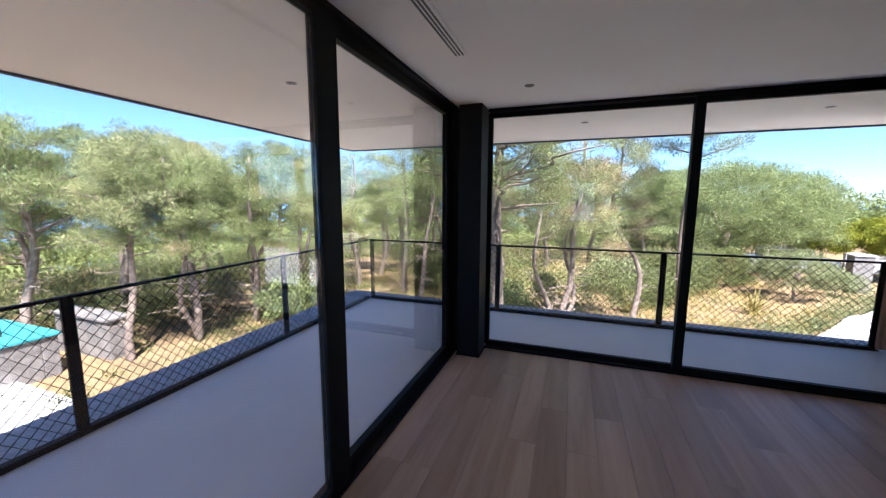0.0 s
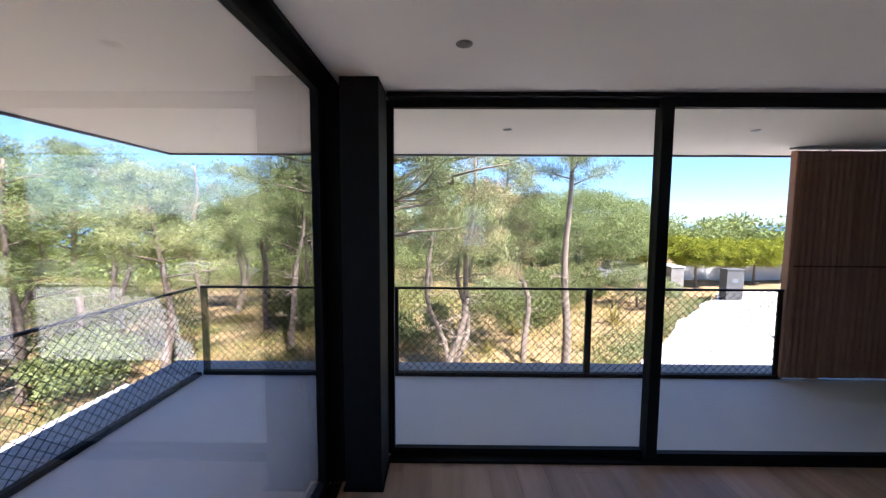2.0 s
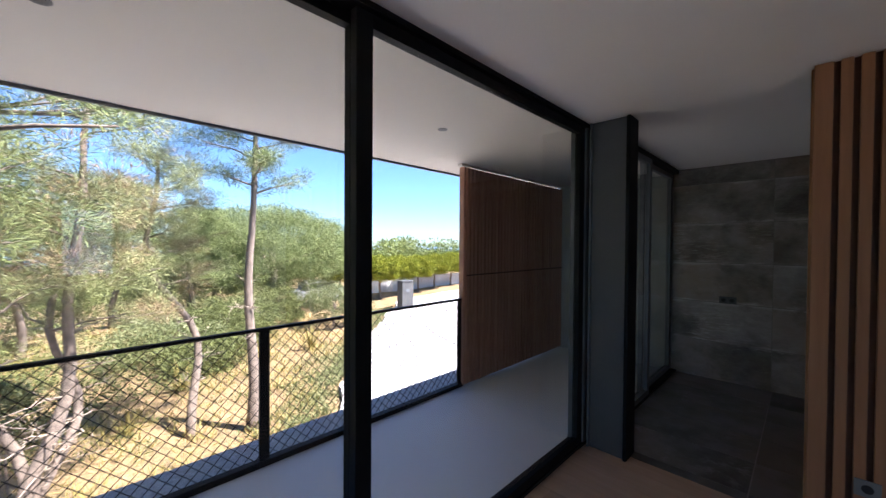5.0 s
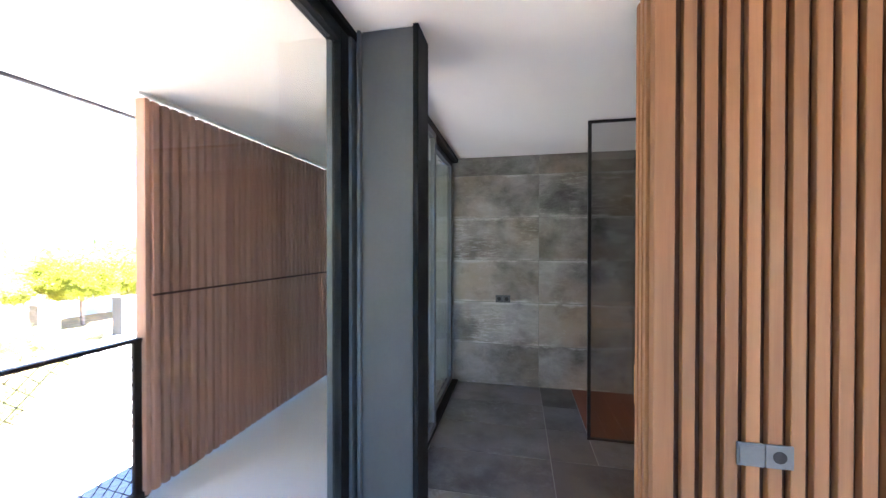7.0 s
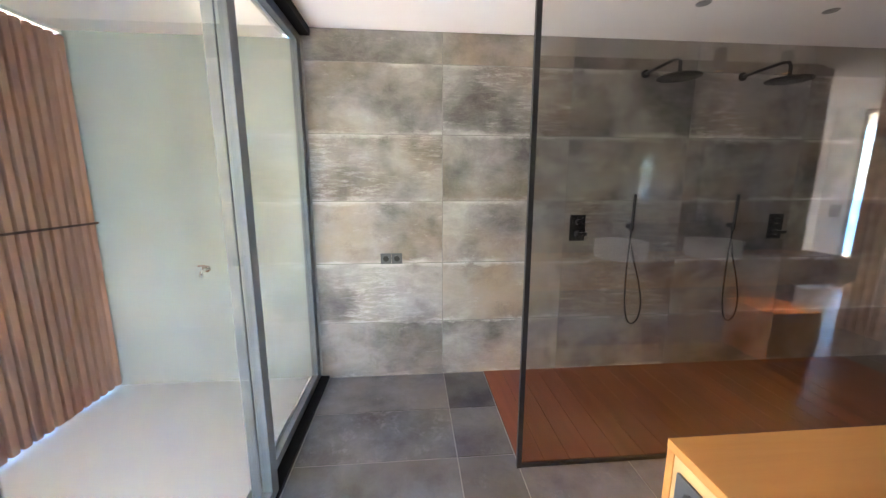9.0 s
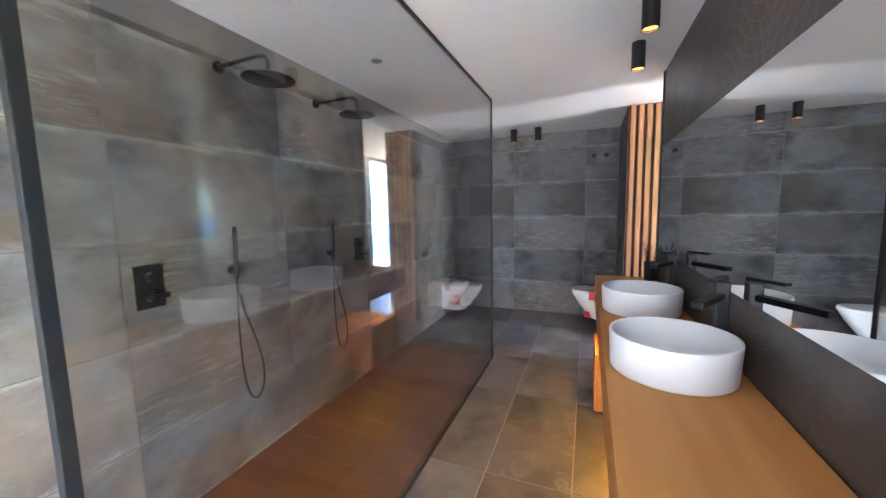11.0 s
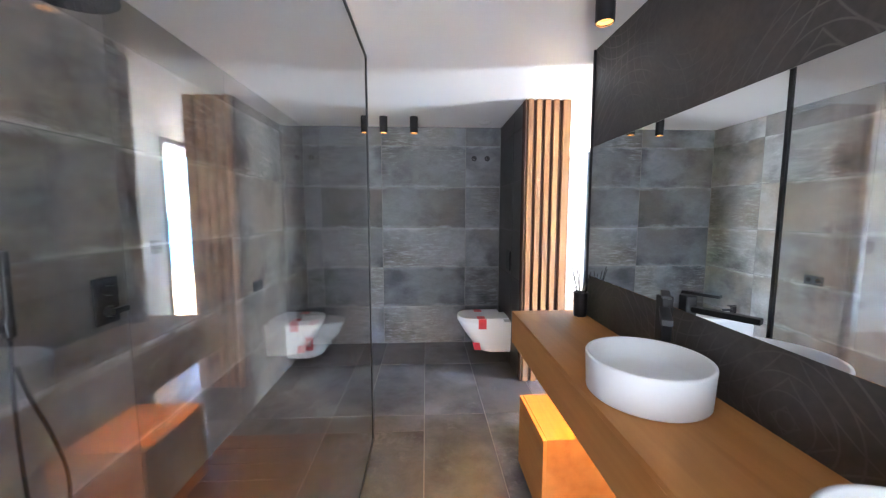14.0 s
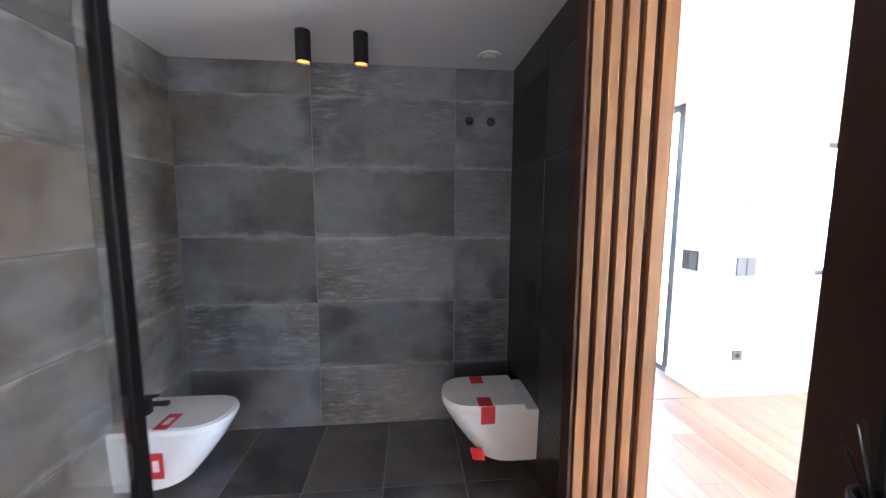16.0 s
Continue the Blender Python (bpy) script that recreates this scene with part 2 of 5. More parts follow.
M_GREYWALL = surf("grey_green_render", (0.30, 0.32, 0.30), (0.36, 0.38, 0.36), 1.2, (0.8, 0.95), 0.0, 0.1, 60)
M_OAKFLOOR = timber("oak_floor_board", (0.29, 0.185, 0.125), (0.42, 0.285, 0.20), (0.52, 0.375, 0.28), (1, 0.07, 1), 26, (0.3, 0.5), 0.22)
M_OAK = timber("oiled_oak_worktop", (0.31, 0.125, 0.033), (0.43, 0.19, 0.055), (0.51, 0.245, 0.078), (1, 0.07, 1), 18, (0.55, 0.7), 0.0, 0.2)
M_OAKEND = timber("pale_oak_edge", (0.42, 0.25, 0.10), (0.55, 0.36, 0.17), (0.62, 0.43, 0.22), (0.08, 1, 1), 24, (0.45, 0.6), 0.0)
M_SLAT = timber("cedar_slat", (0.22, 0.097, 0.043), (0.325, 0.15, 0.07), (0.405, 0.21, 0.10), (1, 1, 0.05), 34, (0.55, 0.75), 0.22)
M_DOOR = timber("dark_brown_door", (0.05, 0.022, 0.014), (0.085, 0.036, 0.022), (0.12, 0.055, 0.035), (1, 1, 0.05), 30, (0.4, 0.55), 0.0)
M_SLATBACK = surf("dark_slat_backing", (0.05, 0.02, 0.012), (0.09, 0.035, 0.02), 9, (0.7, 0.9))
M_SCREEN = timber("red_cedar_screen_slat", (0.26, 0.12, 0.08), (0.39, 0.195, 0.13), (0.49, 0.265, 0.18), (1, 1, 0.05), 30, (0.5, 0.7), 0.12)
M_DECK = timber("red_brown_deck_board", (0.10, 0.028, 0.013), (0.18, 0.055, 0.026), (0.25, 0.085, 0.042), (0.07, 1, 1), 26, (0.35, 0.55), 0.25)
M_TILE = slate_tile("weathered_grey_wall_tile", (0.085, 0.079, 0.073), (0.40, 0.385, 0.37), (0.34, 0.26, 0.19), 0.70, (0.38, 0.62))
# back wall's tile: the cool window light is put into its bluish colour
M_TILEFAR = slate_tile("cool_lit_grey_wall_tile", (0.052, 0.055, 0.058), (0.275, 0.285, 0.30), (0.17, 0.145, 0.115), 0.84, (0.5, 0.72))
M_FTILE = slate_tile("dark_slate_floor_tile", (0.036, 0.037, 0.040), (0.205, 0.21, 0.22), (0.15, 0.13, 0.11), 0.76, (0.3, 0.46))
M_GROUT = surf("pale_grout", (0.15, 0.145, 0.135), (0.27, 0.26, 0.245), 12, (0.8, 0.95))
M_GROUTF = surf("grey_floor_grout", (0.22, 0.22, 0.21), (0.32, 0.31, 0.30), 12, (0.8, 0.95))
M_ARC = arc_stone("engraved_dark_stone")
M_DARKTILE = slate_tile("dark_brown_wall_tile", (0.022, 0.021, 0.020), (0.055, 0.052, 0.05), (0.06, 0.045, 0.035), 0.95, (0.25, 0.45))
M_GLASS = clear_glass("window_glass", (0.93, 0.96, 0.95), 1.2)
M_GLASSCOAT = clear_glass("coated_double_glazing", (0.92, 0.95, 0.95), 2.6)
M_SHOWER = clear_glass("shower_glass", (0.86, 0.86, 0.85), 2.2)
M_CERAMIC = surf("white_ceramic", (0.78, 0.78, 0.78), (0.82, 0.82, 0.82), 2, (0.08, 0.15), 0.0, 0.0)
M_BASIN = surf("matt_white_basin", (0.76, 0.77, 0.79), (0.80, 0.81, 0.83), 2, (0.35, 0.45), 0.0, 0.01)
M_TAP = surf("matt_black_metal", (0.012, 0.012, 0.013), (0.022, 0.022, 0.023), 9, (0.3, 0.42), 0.3, 0.02)
M_PLATE = surf("graphite_plastic", (0.05, 0.055, 0.06), (0.075, 0.08, 0.085), 9, (0.4, 0.55))
M_GREYPLATE = surf("grey_plate", (0.10, 0.107, 0.115), (0.135, 0.142, 0.15), 9, (0.4, 0.5))
M_CHROME = surf("chrome", (0.7, 0.7, 0.7), (0.8, 0.8, 0.8), 4, (0.1, 0.2), 1.0, 0.0)
M_STICK = surf("red_tape", (0.55, 0.03, 0.04), (0.72, 0.06, 0.07), 20, (0.3, 0.45))
M_LABEL = surf("white_print", (0.75, 0.6, 0.6), (0.85, 0.75, 0.75), 20, (0.4, 0.5))
M_LED = glow("warm_led", (1.0, 0.51, 0.045), 0.85)
M_LAMPGLOW = glow("warm_lamp_lens", (1.0, 0.50, 0.12), 0.012)
M_BARK = surf("pine_bark", (0.08, 0.06, 0.046), (0.29, 0.225, 0.18), 9, (0.85, 0.95), 0.0, 0.9, 30)
M_TWIG = surf("bare_twig", (0.22, 0.17, 0.13), (0.42, 0.34, 0.27), 9, (0.85, 0.95), 0.0, 0.4, 30)
M_NEEDLE = foliage("pine_needles", (0.075, 0.10, 0.032), (0.29, 0.335, 0.135))
M_NEEDLE2 = foliage("pale_pine_needles", (0.12, 0.135, 0.06), (0.40, 0.42, 0.19))
M_DRY = foliage("dry_pine_needles", (0.20, 0.13, 0.07), (0.42, 0.30, 0.18))
M_CITRUS = foliage("yellow_green_leaves", (0.09, 0.115, 0.012), (0.30, 0.31, 0.03))
M_SHRUB = foliage("grey_green_leaves", (0.09, 0.11, 0.04), (0.30, 0.32, 0.16))
M_FOREST = foliage("far_forest_leaves", (0.07, 0.10, 0.03), (0.24, 0.28, 0.09))
M_SCRUB = foliage("dark_scrub_leaves", (0.045, 0.06, 0.022), (0.23, 0.25, 0.09))
M_BLADE = foliage("yellow_grass_blades", (0.20, 0.16, 0.05), (0.46, 0.38, 0.14))
M_SOIL = soil("dry_garden_soil")
M_DRIVE = surf("white_concrete_drive", (0.40, 0.385, 0.375), (0.48, 0.465, 0.455), 0.6, (0.8, 0.95), 0.0, 0.3, 20, False)
M_STONE = surf("rough_stone_wall", (0.10, 0.09, 0.08), (0.28, 0.26, 0.235), 2.5, (0.85, 0.95), 0.0, 0.9, 9)
M_TEAL = surf("teal_cover", (0.02, 0.22, 0.27), (0.05, 0.33, 0.38), 1.5, (0.5, 0.7), 0.0, 0.2, 12)
M_SEA = surf("sea_water", (0.02, 0.09, 0.19), (0.03, 0.13, 0.26), 0.01, (0.25, 0.4), 0.0, 0.1, 0.5, False)
M_PILLAR = surf("dark_grey_pillar", (0.05, 0.05, 0.05), (0.09, 0.088, 0.085), 2, (0.6, 0.8))
M_CAR = surf("white_car_paint", (0.68, 0.68, 0.68), (0.74, 0.74, 0.74), 2, (0.15, 0.25), 0.0, 0.0)
M_TYRE = surf("black_rubber", (0.015, 0.015, 0.015), (0.03, 0.03, 0.03), 9, (0.8, 0.9))
m_, nt_, b_ = nodes("mirror_silver")
b_.inputs["Metallic"].default_value, b_.inputs["Roughness"].default_value = 1.0, 0.0
b_.inputs["Base Color"].default_value = (0.86, 0.88, 0.88, 1)
M_MIRROR = m_


# ---- building helpers ----
def thing(name, loc, label, category, group="", kind=""):
    e = new(name)
    e.location = loc
    e.empty_display_size = 0.1
    return tagged(e, label, category, group, kind)


def finish(bm, name, material, smooth=False):
    me = bpy.data.meshes.new(name)
    bmesh.ops.recalc_face_normals(bm, faces=bm.faces)
    if smooth:
        for f in bm.faces:
            f.smooth = True
    bm.to_mesh(me)
    bm.free()
    for mt in material if isinstance(material, (list, tuple)) else [material]:
        me.materials.append(mt)
    return me


def part(name, bm, material, parent=None, label="", smooth=False, loc=(0, 0, 0)):
    ob = new(name, finish(bm, name, material, smooth))
    ob.parent = parent
    ob.location = loc
    return tagged(ob, label)


def box(x0, x1, y0, y1, z0, z1, bev=0.0, bm=None):
    own = bm is None
    bm = bm or bmesh.new()
    m = Matrix.Translation(((x0 + x1) / 2, (y0 + y1) / 2, (z0 + z1) / 2)) @ Matrix.Diagonal((abs(x1 - x0), abs(y1 - y0), abs(z1 - z0), 1))
    r = bmesh.ops.create_cube(bm, size=1, matrix=m)
    if bev:
        es = list({e for v in r["verts"] for e in v.link_edges})
        bmesh.ops.bevel(bm, geom=es, offset=bev, segments=2, affect="EDGES", profile=0.6)
    return bm


def rod(p, q, r0, r1=None, seg=12, bm=None, caps=True):
    """A round bar from p to q."""
    bm = bm or bmesh.new()
    p, q = Vector(p), Vector(q)
    d = q - p
    m = Matrix.Translation((p + q) / 2) @ d.to_track_quat("Z", "Y").to_matrix().to_4x4()
    bmesh.ops.create_cone(bm, cap_ends=caps, segments=seg, radius1=r0, radius2=r0 if r1 is None else r1, depth=d.length, matrix=m)
    return bm


def pipe(points, radii, seg=8, bm=None):
    """A tube along points with a radius at each."""
    bm = bm or bmesh.new()
    pts = [Vector(p) for p in points]
    rings = []
    up = Vector((0.31, 0.87, 0.38)).normalized()
    for i, p in enumerate(pts):
        d = (pts[min(i + 1, len(pts) - 1)] - pts[max(i - 1, 0)]).normalized()
        a = d.cross(up).normalized()
        b = d.cross(a)
        r = radii[i] if isinstance(radii, (list, tuple)) else radii
        rings.append([bm.verts.new(p + r * (math.cos(2 * math.pi * k / seg) * a + math.sin(2 * math.pi * k / seg) * b)) for k in range(seg)])
    for u, w in zip(rings, rings[1:]):
        for k in range(seg):
            bm.faces.new((u[k], u[(k + 1) % seg], w[(k + 1) % seg], w[k]))
    bm.faces.new(rings[0])
    bm.faces.new(rings[-1][::-1])
    return bm


def lathe(profile, seg=48, bm=None):
    """A shape turned about z from (radius, height) pairs."""
    bm = bm or bmesh.new()
    rings = []
    for r, z in profile:
        rings.append([bm.verts.new((r * math.cos(2 * math.pi * k / seg), r * math.sin(2 * math.pi * k / seg), z)) for k in range(seg)] if r > 1e-6 else [bm.verts.new((0, 0, z))])
    for u, w in zip(rings, rings[1:]):
        for k in range(seg):
            j = (k + 1) % seg
            q = [u[k % len(u)], u[j % len(u)], w[j % len(w)], w[k % len(w)]]
            q = list(dict.fromkeys(q))
            if len(q) > 2:
                bm.faces.new(q)
    return bm


def slab(name, x0, x1, y0, y1, z0, z1, material, label, category):
    ob = new(name, finish(box(x0, x1, y0, y1, z0, z1), name, material))
    return tagged(ob, label, category, kind="structure")


TILE_MESH = {}


def piece(name, w, d, h, material, parent, loc, bev=0.002):
    """A plate w by d by h, sharing its mesh with alike plates."""
    key = (name, round(w, 3), round(d, 3), round(h, 3), material.name)
    if key not in TILE_MESH:
        TILE_MESH[key] = finish(box(-w / 2, w / 2, -d / 2, d / 2, -h / 2, h / 2, bev), name, material)
    ob = new(name, TILE_MESH[key])
    ob.parent, ob.location = parent, loc
    return ob


CANS = ((3.68, 0.94), (3.67, 0.378), (4.86, -1.80), (4.555, -1.80))
# daylight that the sunlit slope and sky send in through the bathroom doors
day = new("window_daylight", bpy.data.lights.new("window_daylight", "AREA"))
day.data.shape, day.data.size, day.data.size_y = "RECTANGLE", 2.1, 2.2
day.data.energy, day.data.color, day.data.spread = 0.43, (1.0, 0.985, 0.94), radians(125)
day.matrix_world = look((4.7, 4.45, 1.22), (4.7, 2.45, 1.62))
# sky light through the rear part of the bedroom's side glazing
west = new("window_daylight", bpy.data.lights.new("window_daylight", "AREA"))
west.data.shape, west.data.size, west.data.size_y = "RECTANGLE", 0.85, 2.2
west.data.energy, west.data.color = 2.1, (0.95, 1.0, 0.98)
west.matrix_world = look((-0.71, 0.09, 1.25), (3.3, -0.75, 1.15))


# ---- structure: bedroom, terrace, bathroom, hall ----
C = 2.5
ZT = -0.06
slab("floor_bedroom", -0.82, 3.43, -2.35, 4.14, -0.30, -0.014, M_SLATBACK, "subfloor under the oak boards", "floor")
slab("floor_hall", 1.86, 3.24, -4.6, -2.35, -0.30, -0.014, M_SLATBACK, "subfloor of the hall beyond the door", "floor")
slab("floor_bathroom", 3.43, 5.81, -2.225, 4.05, -0.30, -0.0025, M_GROUTF, "grey grout bed of the bathroom floor", "floor")
slab("ceiling", -0.86, 6.0, -4.6, 4.16, C, C + 0.32, M_CEIL, "smooth white painted ceiling over bedroom and bathroom", "ceiling")
terrace = slab("terrace_floor", -2.9, 6.0, 4.14, 5.66, -0.36, ZT, M_TERRACE, "pale grey seamless terrace floor in shade", "terrace")
slab("terrace_floor_side", -2.9, -0.86, -4.6, 4.14, -0.36, ZT, M_TERRACE, "pale grey seamless terrace floor along the side", "terrace")
slab("ledge_front", -3.45, 6.0, 5.66, 6.06, -0.40, ZT - 0.03, M_LEDGE, "grey gravel ledge outside the railing", "ledge")
slab("ledge_side", -3.45, -2.9, -4.6, 5.66, -0.40, ZT - 0.03, M_LEDGE, "grey gravel ledge beside the railing", "ledge")
slab("soffit_front", -3.40, 6.0, 4.16, 6.06, 2.476, 2.80, M_SOFFIT, "cream rendered soffit of the roof overhang", "soffit")
slab("soffit_side", -3.40, -0.86, -4.6, 4.16, 2.476, 2.80, M_SOFFIT, "cream rendered soffit over the side terrace", "soffit")
slab("soffit_drip_front", -3.43, 6.0, 6.06, 6.085, 2.455, 2.82, M_FRAME, "dark metal drip edge of the roof", "roof edge")
slab("soffit_drip_side", -3.43, -3.40, -4.6, 6.06, 2.455, 2.82, M_FRAME, "dark metal drip edge of the side roof", "roof edge")
slab("roof", -3.43, 6.2, -4.8, 6.06, 2.825, 2.95, M_LEDGE, "flat gravel roof", "roof")
slab("wall_terrace_end", 5.94, 6.12, 4.05, 5.60, ZT, 2.476, M_GREYWALL, "grey-green rendered wall closing the terrace", "wall")
slab("wall_lower_storey", -2.3, 6.0, -4.5, 5.2, -3.6, -0.41, M_GREYWALL, "rendered lower storey under the terrace", "wall")
slab("wall_bedroom_west", -0.98, -0.86, -2.5, -0.35, 0, C, M_WHITE, "white plaster wall beside the side glazing", "wall")

# south wall of the bedroom with its window
ws = thing("wall_south", (0, -2.346, 0), "white plaster wall with a dark-framed window", "wall", kind="structure")
for a in ((-0.86, 0.30, 0, C), (0.96, 1.865, 0, C), (0.30, 0.96, 0, 1.02), (0.30, 0.96, 2.10, C)):
    part("plaster", box(a[0], a[1], -0.16, 0, a[2], a[3]), M_WHITE, ws)
wb = thing("wall_hall_west", (1.865, 0, 0), "white plaster wall with a full-height glazed door", "wall", kind="structure")
for a in ((-2.776, -2.507), (-4.6, -3.78)):
    part("plaster", box(-0.16, 0, a[0], a[1], 0, C), M_WHITE, wb)
slab("wall_hall_end", 1.70, 3.40, -4.76, -4.6, 0, C, M_WHITE, "white plaster wall at the end of the hall", "wall")
for nm, args in (("baseboard_south", (0.96, 1.853, -2.346, -2.334)), ("baseboard_hall", (1.865, 1.877, -2.776, -2.346))):
    slab(nm, *args, 0.001, 0.07, M_WHITE, "low white skirting board", "baseboard")

# bathroom walls: grout-coloured cores carrying the tiles
we = slab("wall_bathroom_east", 5.809, 6.0, -2.40, 4.05, -0.3, C, M_GROUT, "wall clad in weathered grey porcelain tiles", "wall")
wf = slab("wall_bathroom_south", 3.24, 5.809, -2.40, -2.2265, -0.3, C, M_GROUT, "back wall clad in porcelain tiles, cool daylight put into their slate-grey", "wall")
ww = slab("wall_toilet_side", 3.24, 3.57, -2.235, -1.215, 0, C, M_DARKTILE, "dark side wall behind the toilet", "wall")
slab("wall_hall_east", 3.20, 3.24, -4.6, -1.215, 0, C, M_WHITE, "white plaster back of the toilet wall", "wall")
wm = slab("wall_mirror", 3.30, 3.42, -0.23, 2.78, 0, C, M_ARC, "near-black stone wall engraved with fine overlapping circles", "wall")


# ---- glazing ----
def sash(name, x0, x1, z0, z1, y, t, fw, label, category, frame_mat, axis="x", group="", rail=0.0, glass=None):
    """A glazed frame in a plane, with four frame bars and a pane."""
    w = thing(name, (x0, y, z0) if axis == "x" else (y, x0, z0), label, category, group, "structure")
    L, H = x1 - x0, z1 - z0
    rh = rail or fw * 0.75
    glass = glass or M_GLASS

    def b(u0, u1, v0, v1, d0, d1, nm, mt, lab=""):
        bm = box(u0, u1, d0, d1, v0, v1, 0.003 if mt is not glass else 0) if axis == "x" else box(d0, d1, u0, u1, v0, v1, 0.003 if mt is not glass else 0)
        return part(nm, bm, mt, w, lab)
    b(0, fw, 0, H, -t / 2, t / 2, "stile", frame_mat)
    b(L - fw, L, 0, H, -t / 2, t / 2, "stile", frame_mat)
    b(fw, L - fw, 0, rh, -t / 2, t / 2, "rail", frame_mat)
    b(fw, L - fw, H - rh, H, -t / 2, t / 2, "rail", frame_mat)
    g = b(fw, L - fw, rh, H - rh, -0.006, 0.006, "pane", glass, "clear window glass")
    g.visible_shadow = False
    return w


# bedroom front: two sliding leaves in a black track
sash("window_1", -0.50, 1.375, 0.02, 2.472, 4.125, 0.045, 0.06, "tall black-framed sliding glass leaf onto the terrace", "window", M_BLACK, group="bedroom sliding leaves")
sash("window_2", 1.31, 3.33, 0.02, 2.472, 4.070, 0.045, 0.075, "tall black-framed sliding glass leaf beside the mullion", "window", M_BLACK, group="bedroom sliding leaves")
slab("trim_track_front", -0.47, 3.42, 4.035, 4.16, -0.01, 0.02, M_BLACK, "black floor track of the sliding windows", "window track")
slab("trim_head_front", -0.47, 3.42, 4.02, 4.16, 2.472, C - 0.001, M_BLACK, "black head rail of the sliding windows", "window head")
slab("trim_jamb_front", 3.33, 3.42, 4.035, 4.16, 0.02, 2.472, M_FRAME, "dark grey window jamb", "window jamb")
slab("trim_jamb_corner", -0.87, -0.50, 4.06, 4.16, 0.0, 2.472, M_BLACK, "black corner jamb", "window jamb")
slab("trim_infill_column", 3.42, 3.60, 4.06, 4.16, 0.0, 2.45, M_BLACK, "black infill panel behind the steel column", "window jamb")
# bedroom side glazing
sash("window_3", 1.88, 3.85, 0.02, 2.472, -0.835, 0.05, 0.11, "tall black-framed glass leaf of the side glazing", "window", M_BLACK, "y", group="bedroom side leaves", rail=0.06, glass=M_GLASSCOAT)
sash("window_4", -0.35, 1.91, 0.02, 2.472, -0.775, 0.05, 0.16, "tall black-framed sliding leaf of the side glazing", "window", M_BLACK, "y", group="bedroom side leaves", rail=0.06, glass=M_GLASSCOAT)
slab("trim_track_side", -0.87, -0.74, -0.35, 3.80, -0.01, 0.02, M_BLACK, "black floor track of the side glazing", "window track")
slab("trim_head_side", -0.87, -0.74, -0.35, 4.06, 2.472, C - 0.001, M_BLACK, "black head rail of the side glazing", "window head")
slab("trim_jamb_side", -0.87, -0.704, 3.85, 4.06, 0.0, 2.472, M_BLACK, "black side jamb", "window jamb")
# bathroom sliding doors
sash("window_5", 3.62, 4.74, 0.02, 2.45, 3.98, 0.045, 0.07, "anthracite-framed sliding glass door of the bathroom", "glass door", M_FRAME, group="bathroom sliding doors")
sash("window_6", 4.68, 5.80, 0.02, 2.45, 4.035, 0.045, 0.07, "anthracite-framed sliding glass door of the bathroom", "glass door", M_FRAME, group="bathroom sliding doors")
slab("trim_track_bath", 3.60, 5.81, 3.95, 4.065, -0.01, 0.02, M_BLACK, "black floor track of the bathroom doors", "window track")
slab("trim_head_bath", 3.60, 5.81, 3.95, 4.065, 2.45, C - 0.001, M_BLACK, "black head rail of the bathroom doors", "window head")
# hall door and bedroom window
sash("door_1", -3.78, -2.776, 0.0, 2.49, 1.838, 0.05, 0.075, "full-height anthracite-framed glass door", "glass door", M_FRAME, "y")
sash("window_7", 0.30, 0.96, 1.02, 2.10, -2.42, 0.06, 0.05, "small anthracite-framed window in the white wall", "window", M_FRAME)

# steel columns at the glazing
cc = thing("corner_column", (-0.588, 3.915, 0), "black steel column where the two glazings meet", "column", kind="structure")
part("shaft", box(-0.113, 0.113, -0.145, 0.145, 0, C - 0.002, 0.006), M_BLACK, cc)
part("base_plate", box(-0.125, 0.125, -0.157, 0.143, 0.0, 0.012, 0.002), M_BLACK, cc)
cb = thing("steel_column", (3.42, 3.865, 0), "blue-grey painted steel column between bedroom and bathroom", "column", kind="structure")
part("web", box(-0.07, 0.07, -0.12, 0.13, 0, C - 0.002, 0.004), M_COLUMN, cb)
part("flange", box(-0.09, 0.09, -0.145, -0.12, 0, C - 0.002, 0.003), M_BLACK, cb, "near-black front flange")
part("flange", box(-0.09, 0.09, 0.13, 0.145, 0, C - 0.002, 0.003), M_FRAME, cb, "darker front flange")


